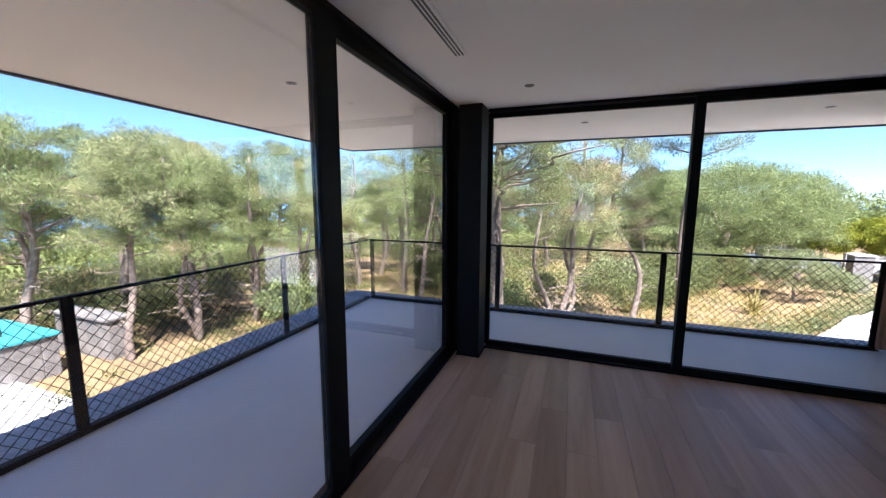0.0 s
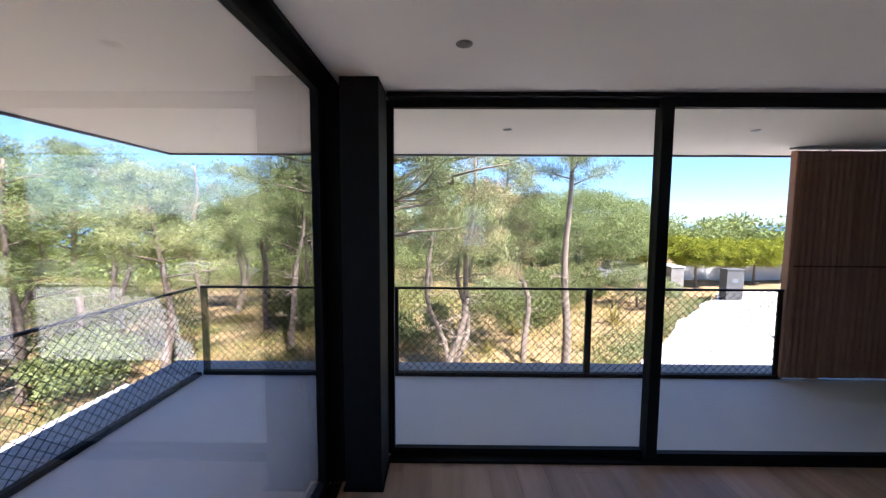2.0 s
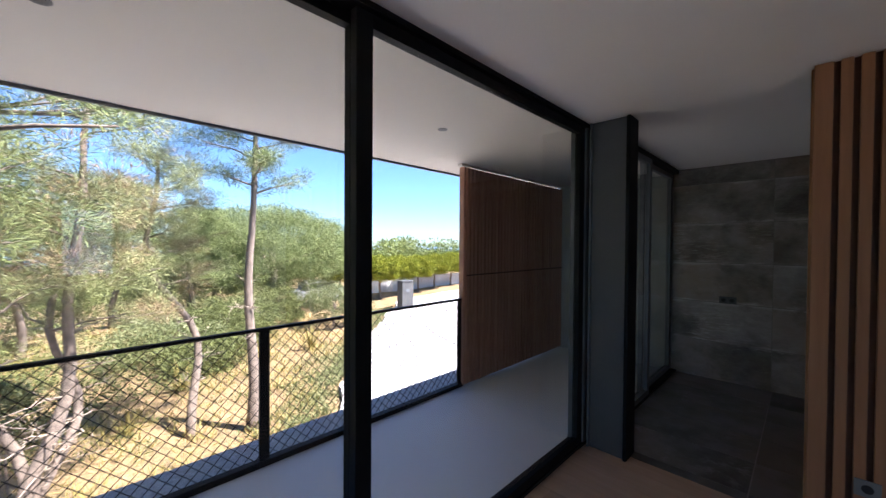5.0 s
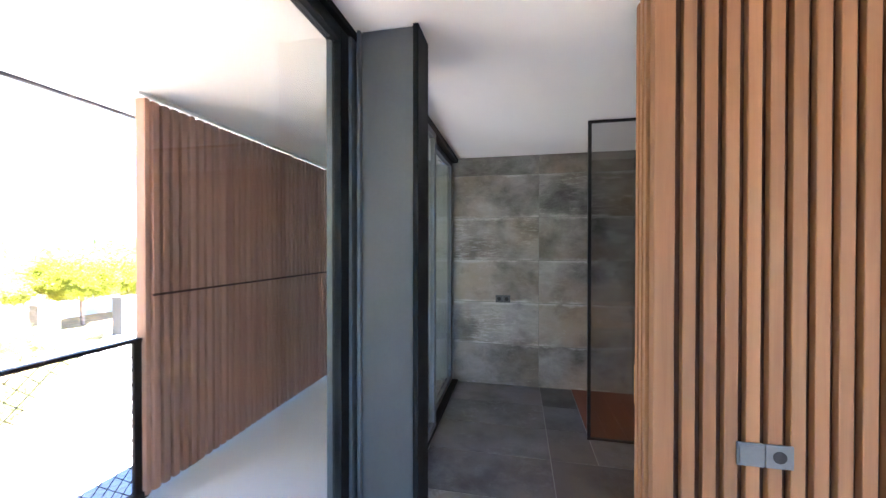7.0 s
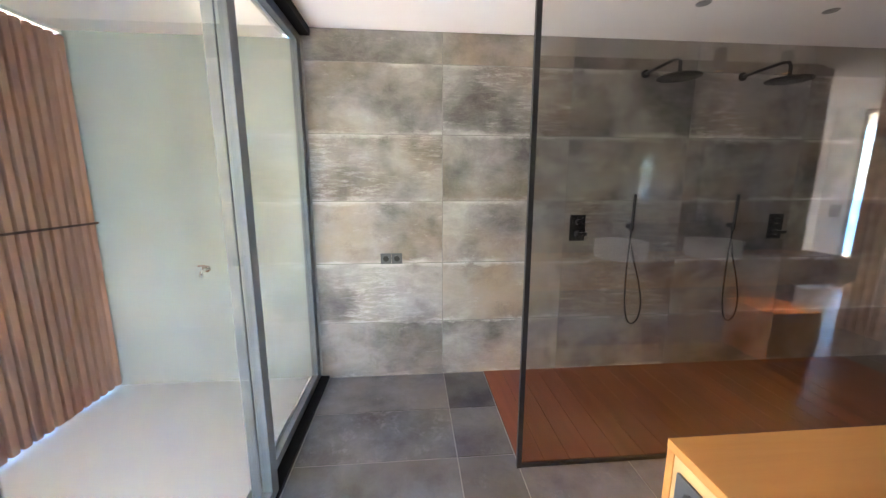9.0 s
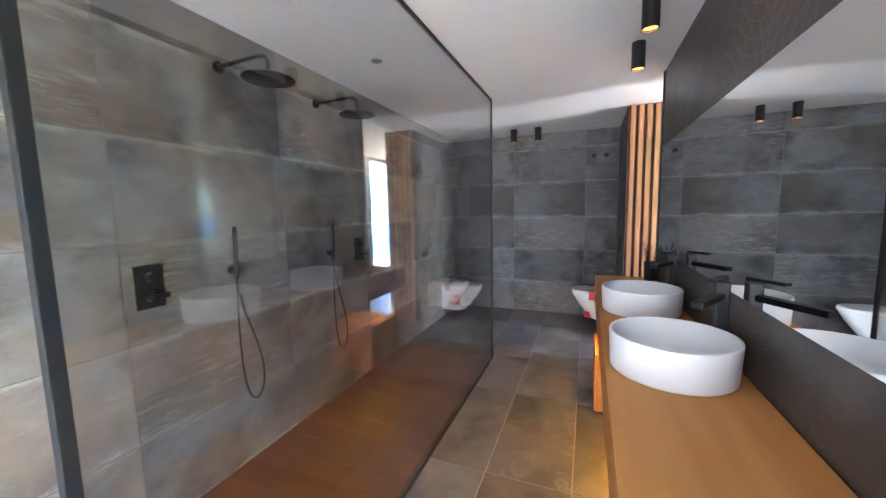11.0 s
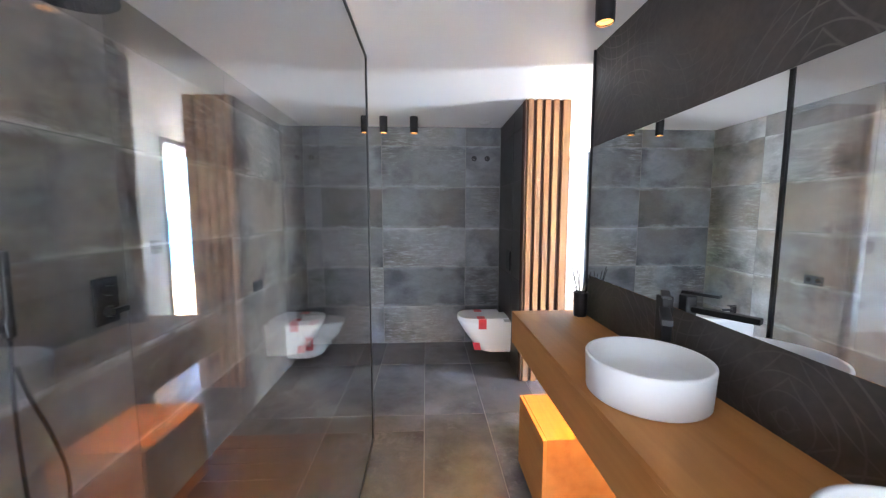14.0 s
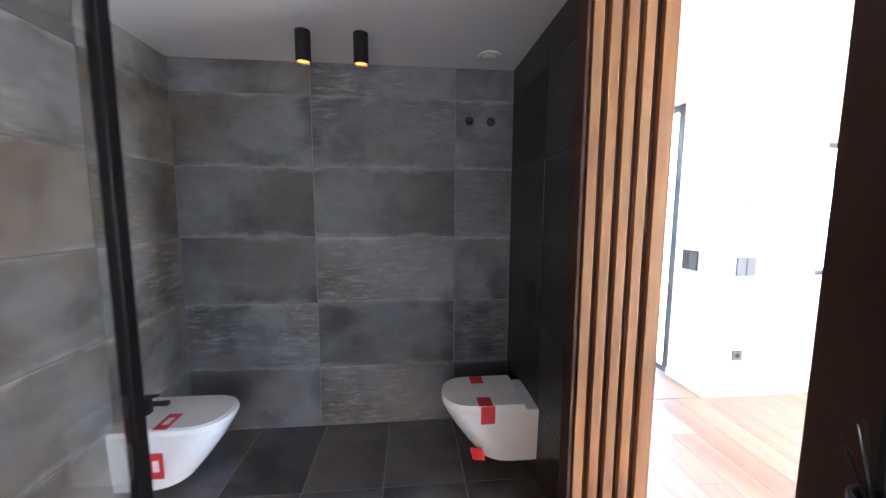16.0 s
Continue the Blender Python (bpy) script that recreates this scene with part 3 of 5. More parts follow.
# ---- railing ----
def railing(name, p, q, posts, label):
    """A top rail, a bottom rail, flat posts and diamond netting from p to q."""
    p, q = Vector(p), Vector(q)
    d = (q - p).normalized()
    n = Vector((-d.y, d.x, 0))
    L = (q - p).length
    r = thing(name, p, label, "railing")
    turn = math.atan2(d.y, d.x)

    def local(bm):
        bmesh.ops.rotate(bm, verts=bm.verts, cent=(0, 0, 0), matrix=Matrix.Rotation(turn, 3, "Z"))
        return bm
    part("top_rail", local(box(0, L, -0.02, 0.02, 0.985, 1.007, 0.003)), M_BLACK, r)
    part("bottom_rail", local(box(0, L, -0.03, 0.03, 0.0, 0.045, 0.003)), M_BLACK, r)
    for s in posts:
        part("post", local(box(s - 0.035, s + 0.035, -0.012, 0.012, 0.045, 0.985, 0.003)), M_BLACK, r)
    bm = bmesh.new()
    step, w = 0.085, 0.0028
    k = -0.95
    while k < L:
        for sgn in (1, -1):
            a0, a1 = max(0.0, k), min(L, k + 0.94)
            z0, z1 = (0.045 + (a0 - k), 0.045 + (a1 - k)) if sgn > 0 else (0.985 - (a0 - k), 0.985 - (a1 - k))
            if a1 - a0 > 0.05:
                o = 0.004 * sgn
                vs = [bm.verts.new(v) for v in ((a0, o, z0 - w), (a1, o, z1 - w), (a1, o, z1 + w), (a0, o, z0 + w))]
                us = [bm.verts.new((v.co.x, o + 0.004, v.co.z)) for v in vs]
                bm.faces.new(vs)
                bm.faces.new(us[::-1])
                for i in range(4):
                    bm.faces.new((vs[i], vs[(i + 1) % 4], us[(i + 1) % 4], us[i]))
        k += step
    part("netting", local(bm), M_BLACK, r, "black diamond wire netting")
    return r


railing("terrace_railing", (-2.80, 5.60, ZT), (3.65, 5.60, ZT), [0.03, 2.16, 4.30, 6.41], "black terrace railing with diamond wire netting along the front")
railing("terrace_railing", (-2.83, -4.4, ZT), (-2.83, 5.55, ZT), [0.5, 2.2, 4.15, 6.11, 8.07], "black terrace railing with diamond wire netting along the side")

# ---- sliding cedar screen on the terrace ----
sc = thing("slatted_screen", (3.65, 5.60, ZT), "tall red cedar sliding screen of vertical slats on the terrace", "screen")
# solid sheet added behind the slats so their open gaps look dark
part("frame", box(0, 2.29, -0.012, 0.012, 0.02, 2.50, 0.002), M_SLATBACK, sc, "added dark sheet that fills the open gaps between slats")
part("top_track", box(-0.05, 2.29, -0.03, 0.03, 2.515, 2.534), M_WHITE, sc, "pale top track")
part("roller", rod((0.35, 0, 2.49), (0.35, 0, 2.516), 0.012), M_TAP, sc)
part("roller", rod((1.5, 0, 2.49), (1.5, 0, 2.516), 0.012), M_TAP, sc)
part("edge_board", box(-0.03, 0.0, -0.045, 0.03, 0.02, 2.50, 0.003), M_SCREEN, sc)
part("cross_rail", box(0, 2.29, -0.064, -0.061, 1.262, 1.278, 0.001), M_SLATBACK, sc, "dark cross rail")
part("foot", box(0.3, 0.42, -0.015, 0.015, 0.0, 0.02), M_TAP, sc)
part("foot", box(1.8, 1.92, -0.015, 0.015, 0.0, 0.02), M_TAP, sc)
for k in range(34):
    piece("slat", 0.042, 0.030, 2.46, M_SCREEN, sc, (0.03 + k * 0.0670, -0.046, 1.26), 0.003)

# ---- ceiling fittings of the bedroom and soffit ----
def recessed_spot(x, y, z, mat, label):
    s = thing("recessed_spotlight", (x, y, z), label, "spotlight", "recessed spotlights")
    part("trim_ring", lathe([(0.024, 0.0), (0.036, -0.004), (0.040, -0.001), (0.040, 0.0)], 24), mat, s, smooth=True)
    part("lens", lathe([(0.0, -0.002), (0.024, -0.002), (0.024, 0.0)], 24), M_PLATE, s)
    return s


recessed_spot(-0.005, 3.40, C, M_GREYPLATE, "small round recessed spotlight in the bedroom ceiling")
for x, y in ((0.45, 4.88), (-1.70, 2.67), (2.6, 4.88)):
    recessed_spot(x, y, 2.476, M_GREYPLATE, "small round recessed spotlight in the cream soffit")
for x, y in ((5.28, 1.63), (5.30, 0.81)):
    recessed_spot(x, y, C, M_GREYPLATE, "small round recessed spotlight above the shower")
ac = thing("air_slot_diffuser", (-0.345, 1.9, C), "long white slotted air diffuser in the bedroom ceiling", "air vent")
part("frame", box(-0.045, 0.045, -0.75, 0.75, -0.006, -0.0005, 0.001), M_CEIL, ac)
for k in range(3):
    part("slot", box(-0.030 + 0.022 * k, -0.018 + 0.022 * k, -0.73, 0.73, -0.0075, -0.006), M_GREYPLATE, ac, "grey slot")
cv = thing("ceiling_vent", (3.80, -2.0, C), "round white extract vent in the bathroom ceiling", "air vent")
part("ring", lathe([(0.05, 0), (0.062, -0.012), (0.068, -0.004), (0.068, 0)], 32), M_WHITE, cv, smooth=True)
part("disc", lathe([(0, -0.016), (0.038, -0.014), (0.042, -0.008), (0.038, 0.0)], 32), M_WHITE, cv, smooth=True)


# ---- cedar slat claddings ----
cl = thing("slat_cladding", (3.24, 2.78, 0), "warm cedar slat cladding on the wall between bedroom and bathroom", "wall cladding")
part("backing", box(0.025, 0.058, -3.01, -0.001, 0.0, C - 0.002), M_SLATBACK, cl, "dark backing board")
part("end_board", box(0.06, 0.18, 0.001, 0.012, 0.0, C - 0.002), M_SLATBACK, cl, "dark backing board")
part("corner_board", box(-0.002, 0.045, -0.042, 0.028, 0.001, C - 0.003, 0.004), M_SLAT, cl)
for k in range(3):
    piece("slat", 0.032, 0.026, C - 0.006, M_SLAT, cl, (0.068 + 0.046 * k, 0.025, C / 2), 0.004)
for k in range(44):
    piece("slat", 0.03, 0.043, C - 0.006, M_SLAT, cl, (0.010, -0.0875 - 0.067 * k, C / 2), 0.004)
slab("door_2", 3.30, 3.345, -0.437, -0.245, 0.004, C - 0.003, M_DOOR, "dark brown pocket door drawn partly out of the wall", "door")
cn = thing("slat_column", (3.39, -1.20, 0), "cedar slat cladding on the narrow wall end beside the toilet", "wall cladding")
part("backing", box(-0.185, 0.18, -0.014, 0.006, 0.0, C - 0.002), M_SLATBACK, cn, "dark backing board")
part("side_board", box(0.180, 0.196, -0.06, 0.030, 0.0, C - 0.002, 0.003), M_SLATBACK, cn, "dark reddish side board")
for k in range(5):
    piece("slat", 0.046 if k < 4 else 0.055, 0.028, C - 0.004, M_SLAT, cn, (0.148 - 0.074 * k - (0.012 if k == 4 else 0), 0.021, C / 2), 0.004)
part("outer_board", box(-0.20, -0.186, -0.06, 0.034, 0.0, C - 0.002, 0.003), M_SLAT, cn)


# ---- switches and sockets ----
def plate(name, loc, axis, w, h, gangs, mat, label, category, hole=False):
    """A flush wall plate: axis is the outward direction."""
    s = thing(name, loc, label, category, "wall plates")
    rz = {"-x": 90, "+x": -90, "+y": 0, "-y": 180}[axis]
    R = Matrix.Rotation(radians(rz), 3, "Z")

    def p(nm, bm, mt, lab=""):
        bmesh.ops.rotate(bm, verts=bm.verts, cent=(0, 0, 0), matrix=R)
        part(nm, bm, mt, s, lab)
    g = w / gangs
    for k in range(gangs):
        u = -w / 2 + g * (k + 0.5)
        p("gang", box(u - g / 2 + 0.001, u + g / 2 - 0.001, 0, 0.009, -h / 2, h / 2, 0.002), mat)
        if hole and (k == 0 or hole != "first"):
            bm = rod((u, 0.0085, 0), (u, 0.0105, 0), 0.021, seg=20)
            p("socket_face", bm, M_TAP, "round black socket")
        else:
            p("rocker", box(u - g / 2 + 0.007, u + g / 2 - 0.007, 0.009, 0.012, -h / 2 + 0.007, h / 2 - 0.007, 0.001), mat)
    return s


plate("socket_plate", (5.807, 3.45, 0.942), "-x", 0.16, 0.08, 2, M_PLATE, "double graphite socket plate on the grey tiles", "socket", True)
plate("socket_plate", (5.807, -0.995, 0.95), "-x", 0.16, 0.08, 2, M_PLATE, "double graphite socket plate on the shower-side tiles", "socket", True)
plate("socket_plate", (3.234, 2.46, 0.80), "-x", 0.17, 0.08, 2, M_GREYPLATE, "grey double plate with one socket on the cedar slats", "socket", "first")
plate("socket_plate", (3.234, 2.60, 0.40), "-x", 0.09, 0.08, 1, M_GREYPLATE, "small grey socket plate low on the cedar slats", "socket", True)
plate("switch_plate", (1.588, -2.345, 1.10), "+y", 0.17, 0.15, 2, M_GREYPLATE, "pair of grey light switches on the white wall", "switch")
plate("thermostat", (1.585, -2.345, 1.57), "+y", 0.085, 0.085, 1, M_WHITE, "small white thermostat on the white wall", "thermostat")
plate("socket_plate", (1.594, -2.345, 0.354), "+y", 0.085, 0.085, 1, M_GREYPLATE, "grey socket low on the white wall", "socket", True)
plate("switch_plate", (1.866, -2.59, 1.125), "+x", 0.17, 0.17, 2, M_PLATE, "pair of brown-grey light switches near the glass door", "switch")
plate("flush_plate", (3.582, -1.71, 1.05), "+x", 0.17, 0.20, 1, M_TAP, "black flush plate above the toilet", "flush plate")


# ---- bathroom: shower ----
dk = thing("shower_deck", (4.83, -0.45, -0.0022), "red-brown timber boards forming the shower floor", "shower floor")
part("tray", box(0, 0.976, 0, 3.185, 0.0, 0.0015), M_TAP, dk, "dark tray under the boards")
for k in range(22):
    piece("board", 0.974, 0.1425, 0.006, M_DECK, dk, (0.489, 0.0724 + k * 0.1448, 0.0045), 0.0015)
gs = thing("shower_screen", (4.806, 1.195, 0.0), "large clear fixed shower screen in a thin black frame", "shower screen")
g = part("pane", box(-0.005, 0.005, -1.55, 1.54, 0.015, C - 0.02), M_SHOWER, gs, "clear toughened glass")
g.visible_shadow = False
part("bottom_rail", box(-0.009, 0.009, -1.55, 1.535, 0.0, 0.018, 0.002), M_TAP, gs)
part("top_rail", box(-0.009, 0.009, -1.55, 1.535, C - 0.022, C - 0.001, 0.002), M_TAP, gs)
part("near_stile", box(-0.012, 0.012, 1.535, 1.56, 0.0, C - 0.001, 0.002), M_TAP, gs)
part("far_stile", box(-0.010, 0.010, -1.578, -1.55, 0.0, C - 0.001, 0.001), M_TAP, gs)


def shower_set(y, side, head_y):
    sh = thing("rain_shower", (5.81, head_y, 2.27), "matt black rain shower head on a wall arm", "shower head", "rain showers")
    part("wall_rose", rod((0, 0, 0), (-0.012, 0, 0), 0.03, seg=24), M_TAP, sh)
    part("arm", pipe([(-0.01, 0, 0), (-0.15, 0, 0.004), (-0.30, 0, 0.006), (-0.345, 0, -0.004), (-0.36, 0, -0.03), (-0.36, 0, -0.085)], 0.011, 12), M_TAP, sh, smooth=True)
    part("joint", rod((-0.36, 0, -0.085), (-0.36, 0, -0.105), 0.018, 0.014, 16), M_TAP, sh)
    bm = lathe([(0.0, -0.104), (0.05, -0.104), (0.122, -0.110), (0.127, -0.114), (0.122, -0.119), (0.0, -0.119)], 40)
    bmesh.ops.translate(bm, verts=bm.verts, vec=(-0.36, 0, 0))
    head = part("head", bm, M_TAP, sh, smooth=True)
    bm = bmesh.new()
    for ring in range(1, 6):
        for k in range(ring * 7):
            a = 2 * math.pi * k / (ring * 7)
            rod((-0.36 + 0.021 * ring * math.cos(a), 0.021 * ring * math.sin(a), -0.119), (-0.36 + 0.021 * ring * math.cos(a), 0.021 * ring * math.sin(a), -0.1215), 0.003, seg=6, bm=bm)
    part("nozzles", bm, M_PLATE, head, "fine rubber nozzles")
    hs = thing("hand_shower", (5.81, y + 0.02, 1.17), "matt black hand shower in its holder with a hanging hose", "hand shower", "hand showers")
    part("holder", rod((0, 0, 0), (-0.05, 0, 0), 0.022, seg=20), M_TAP, hs)
    part("elbow", rod((-0.045, 0, -0.03), (-0.045, 0, 0.03), 0.017, seg=16), M_TAP, hs)
    part("wand", pipe([(-0.045, 0, -0.04), (-0.05, 0, 0.0), (-0.055, 0.0, 0.20), (-0.056, 0, 0.245)], [0.011, 0.0125, 0.0125, 0.011], 12), M_TAP, hs, smooth=True)
    ctrl = [(0.0, -0.04), (0.008, -0.25), (0.006, -0.45), (-0.004, -0.62), (-0.035, -0.75), (-0.085, -0.785), (-0.13, -0.73), (-0.14, -0.60), (-0.10, -0.42), (-0.045, -0.25), (-0.012, -0.10)]
    ctrl = [ctrl[0]] + ctrl + [ctrl[-1]]
    pts = []
    for k in range(1, len(ctrl) - 2):
        for s in (0, 0.33, 0.66):
            p = [0.5 * (2 * b1 + (c1 - a1) * s + (2 * a1 - 5 * b1 + 4 * c1 - d1) * s * s + (3 * b1 - a1 - 3 * c1 + d1) * s ** 3) for a1, b1, c1, d1 in zip(*ctrl[k - 1:k + 3])]
            pts.append(Vector((-0.045 + 0.012 * len(pts) / 30, p[0] * side, p[1])))
    part("hose", pipe(pts, 0.0065, 8), M_TAP, hs, "ribbed black hose", smooth=True)


shower_set(1.604, 1, 1.604)
shower_set(0.770, 1, 0.85)
for y in (2.036, 0.392):
    mx = thing("shower_mixer", (5.81, y, 1.16), "square matt black shower mixer plate with lever", "shower mixer", "shower mixers")
    part("plate", box(-0.012, 0, -0.06, 0.06, -0.10, 0.10, 0.004), M_TAP, mx)
    part("dial", rod((-0.012, 0, 0.045), (-0.045, 0, 0.045), 0.022, seg=20), M_TAP, mx)
    part("lever", box(-0.06, -0.035, -0.055, 0.02, -0.055, -0.030, 0.004), M_TAP, mx)
    part("dial", rod((-0.012, 0, -0.045), (-0.04, 0, -0.045), 0.024, seg=20), M_TAP, mx)

# ---- bathroom: vanity ----
vt = thing("vanity_top", (3.65, 1.176, 0.685), "thick wall-hung oak vanity top with natural cracks", "worktop")
part("top_board", box(-0.226, 0.222, -1.512, 1.512, 0.185, 0.208, 0.002), M_OAK, vt)
part("front_board", box(0.198, 0.221, -1.511, 1.511, 0.0, 0.184, 0.002), M_OAK, vt)
part("end_panel", box(-0.226, 0.196, 1.49, 1.511, 0.0, 0.184, 0.002), M_OAKEND, vt, "pale end-grain panel")
part("end_panel", box(-0.226, 0.196, -1.511, -1.49, 0.0, 0.184, 0.002), M_OAK, vt)
part("bottom_board", box(-0.226, 0.196, -1.488, 1.488, 0.03, 0.045), M_OAK, vt)
led = part("led_strip", box(0.10, 0.115, -1.45, 1.45, 0.018, 0.0295), M_LED, vt, "warm light strip under the top")
for x0, y0, a, L in ((-0.06, 1.15, 0.2, 0.05), (0.0, 1.28, 0.3, 0.07)):
    bm = bmesh.new()
    n = 9
    vs = [bm.verts.new((x0 + math.sin(a) * L * k / n + 0.0012 * math.sin(k * 2.1), y0 + math.cos(a) * L * k / n, 0.2086)) for k in range(n)]
    ws_ = [bm.verts.new((v.co.x + 0.006 * math.sin(math.pi * (k + 0.3) / n), v.co.y + 0.003, 0.2086)) for k, v in enumerate(vs)]
    for k in range(n - 1):
        bm.faces.new((vs[k], vs[k + 1], ws_[k + 1], ws_[k]))
    part("knot_crack", bm, M_SLATBACK, vt, "dark knot crack in the oak")
es = thing("socket_plate", (3.70, 2.688, 0.80), "long graphite triple socket plate on the vanity's end", "socket", "wall plates")
part("plate", box(-0.125, 0.125, 0, 0.008, -0.042, 0.042, 0.003), M_PLATE, es)
for u in (-0.075, 0.0, 0.075):
    part("socket_face", rod((u, 0.008, 0), (u, 0.0105, 0), 0.022, seg=20), M_TAP, es, "round black socket")
for u in (0.0, 0.075):
    part("pin_guide", rod((u, 0.0105, 0.006), (u, 0.0125, 0.006), 0.006, seg=10), M_CHROME, es)


def basin(y, tap):
    b = thing("wash_basin", (3.655, y, 0.8935), "round matt white countertop basin with a black drain", "basin", "basins")
    part("bowl", lathe([(0, 0), (0.192, 0), (0.198, 0.006), (0.204, 0.13), (0.203, 0.136), (0.196, 0.138), (0.191, 0.135), (0.185, 0.06), (0.165, 0.03), (0.10, 0.020), (0.0, 0.017)], 64), M_BASIN, b, smooth=True)
    d = part("drain", lathe([(0.036, 0.0185), (0.034, 0.024), (0.0, 0.025)], 28), M_TAP, b, "black drain cap", smooth=True)
    part("drain_ring", lathe([(0.036, 0.0185), (0.042, 0.0225), (0.043, 0.0195)], 28), M_TAP, d)
    t = thing("basin_mixer", (3.475, tap, 0.8935), "tall matt black basin mixer with its spout swung aside", "tap", "basin taps")
    part("body", box(-0.023, 0.023, -0.023, 0.023, 0, 0.31, 0.006), M_TAP, t)
    part("base_ring", rod((0, 0, 0), (0, 0, 0.006), 0.034, seg=24), M_TAP, t)
    bm = box(0.02, 0.235, -0.019, 0.019, 0.245, 0.268, 0.004)
    bmesh.ops.rotate(bm, verts=bm.verts, cent=(0, 0, 0), matrix=Matrix.Rotation(radians(58), 3, "Z"))
    sp = part("spout", bm, M_TAP, t)
    bm = box(-0.02, 0.11, -0.016, 0.016, 0.316, 0.328, 0.003)
    bmesh.ops.rotate(bm, verts=bm.verts, cent=(0, 0, 0), matrix=Matrix.Rotation(radians(58), 3, "Z"))
    part("lever", bm, M_TAP, t)


basin(1.585, 1.445)
basin(0.77, 0.585)
cu = thing("drawer_unit", (3.65, 0.13, 0.0), "low oak drawer unit standing under the vanity top", "cabinet")
part("carcass", box(-0.22, 0.205, -0.22, 0.22, 0.012, 0.44, 0.002), M_OAK, cu)
part("plinth", box(-0.21, 0.19, -0.21, 0.21, 0.0, 0.012), M_TAP, cu)
part("drawer_front", box(0.206, 0.225, -0.222, 0.222, 0.015, 0.438, 0.002), M_OAK, cu)
mi = thing("mirror", (3.421, 1.20, 1.15), "long frameless mirror along the dark wall", "mirror")
part("silvered_glass", box(0.001, 0.006, -1.415, 1.46, 0, 0.78, 0.001), M_MIRROR, mi)
slab("trim_wall_corner", 3.415, 3.432, -0.243, -0.232, 0.90, C - 0.002, M_TAP, "black metal corner trim of the mirror wall", "trim")
rd = thing("reed_diffuser", (3.475, -0.20, 0.8935), "black ribbed diffuser bottle with black reeds", "diffuser")
part("bottle", lathe([(0, 0), (0.036, 0), (0.039, 0.008), (0.044, 0.145), (0.044, 0.152), (0.037, 0.153), (0.036, 0.13), (0, 0.13)], 20), M_TAP, rd)
for k in range(9):
    a = k * 0.75
    part("reed", rod((0.015 * math.cos(a), 0.015 * math.sin(a), 0.131), (0.06 * math.cos(a), 0.06 * math.sin(a), 0.31 - 0.008 * k), 0.0024, seg=6), M_TAP, rd)


# ---- bathroom: surface cylinder lamps ----
def can_lamp(x, y):
    s = thing("cylinder_spotlight", (x, y, C), "black cylinder spotlight on the ceiling with warm light", "spotlight", "cylinder spotlights")
    part("housing", lathe([(0.0, -0.0005), (0.040, -0.0005), (0.040, -0.158), (0.038, -0.16), (0.034, -0.16), (0.032, -0.135), (0.0, -0.135)], 32), M_TAP, s, smooth=False)
    part("lens", lathe([(0.0, -0.137), (0.028, -0.137), (0.028, -0.1355)], 24), M_LAMPGLOW, s, "warm lit lens")
    part("rim", lathe([(0.034, -0.1602), (0.034, -0.150), (0.0315, -0.138), (0.033, -0.15), (0.0345, -0.161)], 32), M_LAMPGLOW, s, "glowing gold reflector rim")


for p in CANS:
    can_lamp(*p)


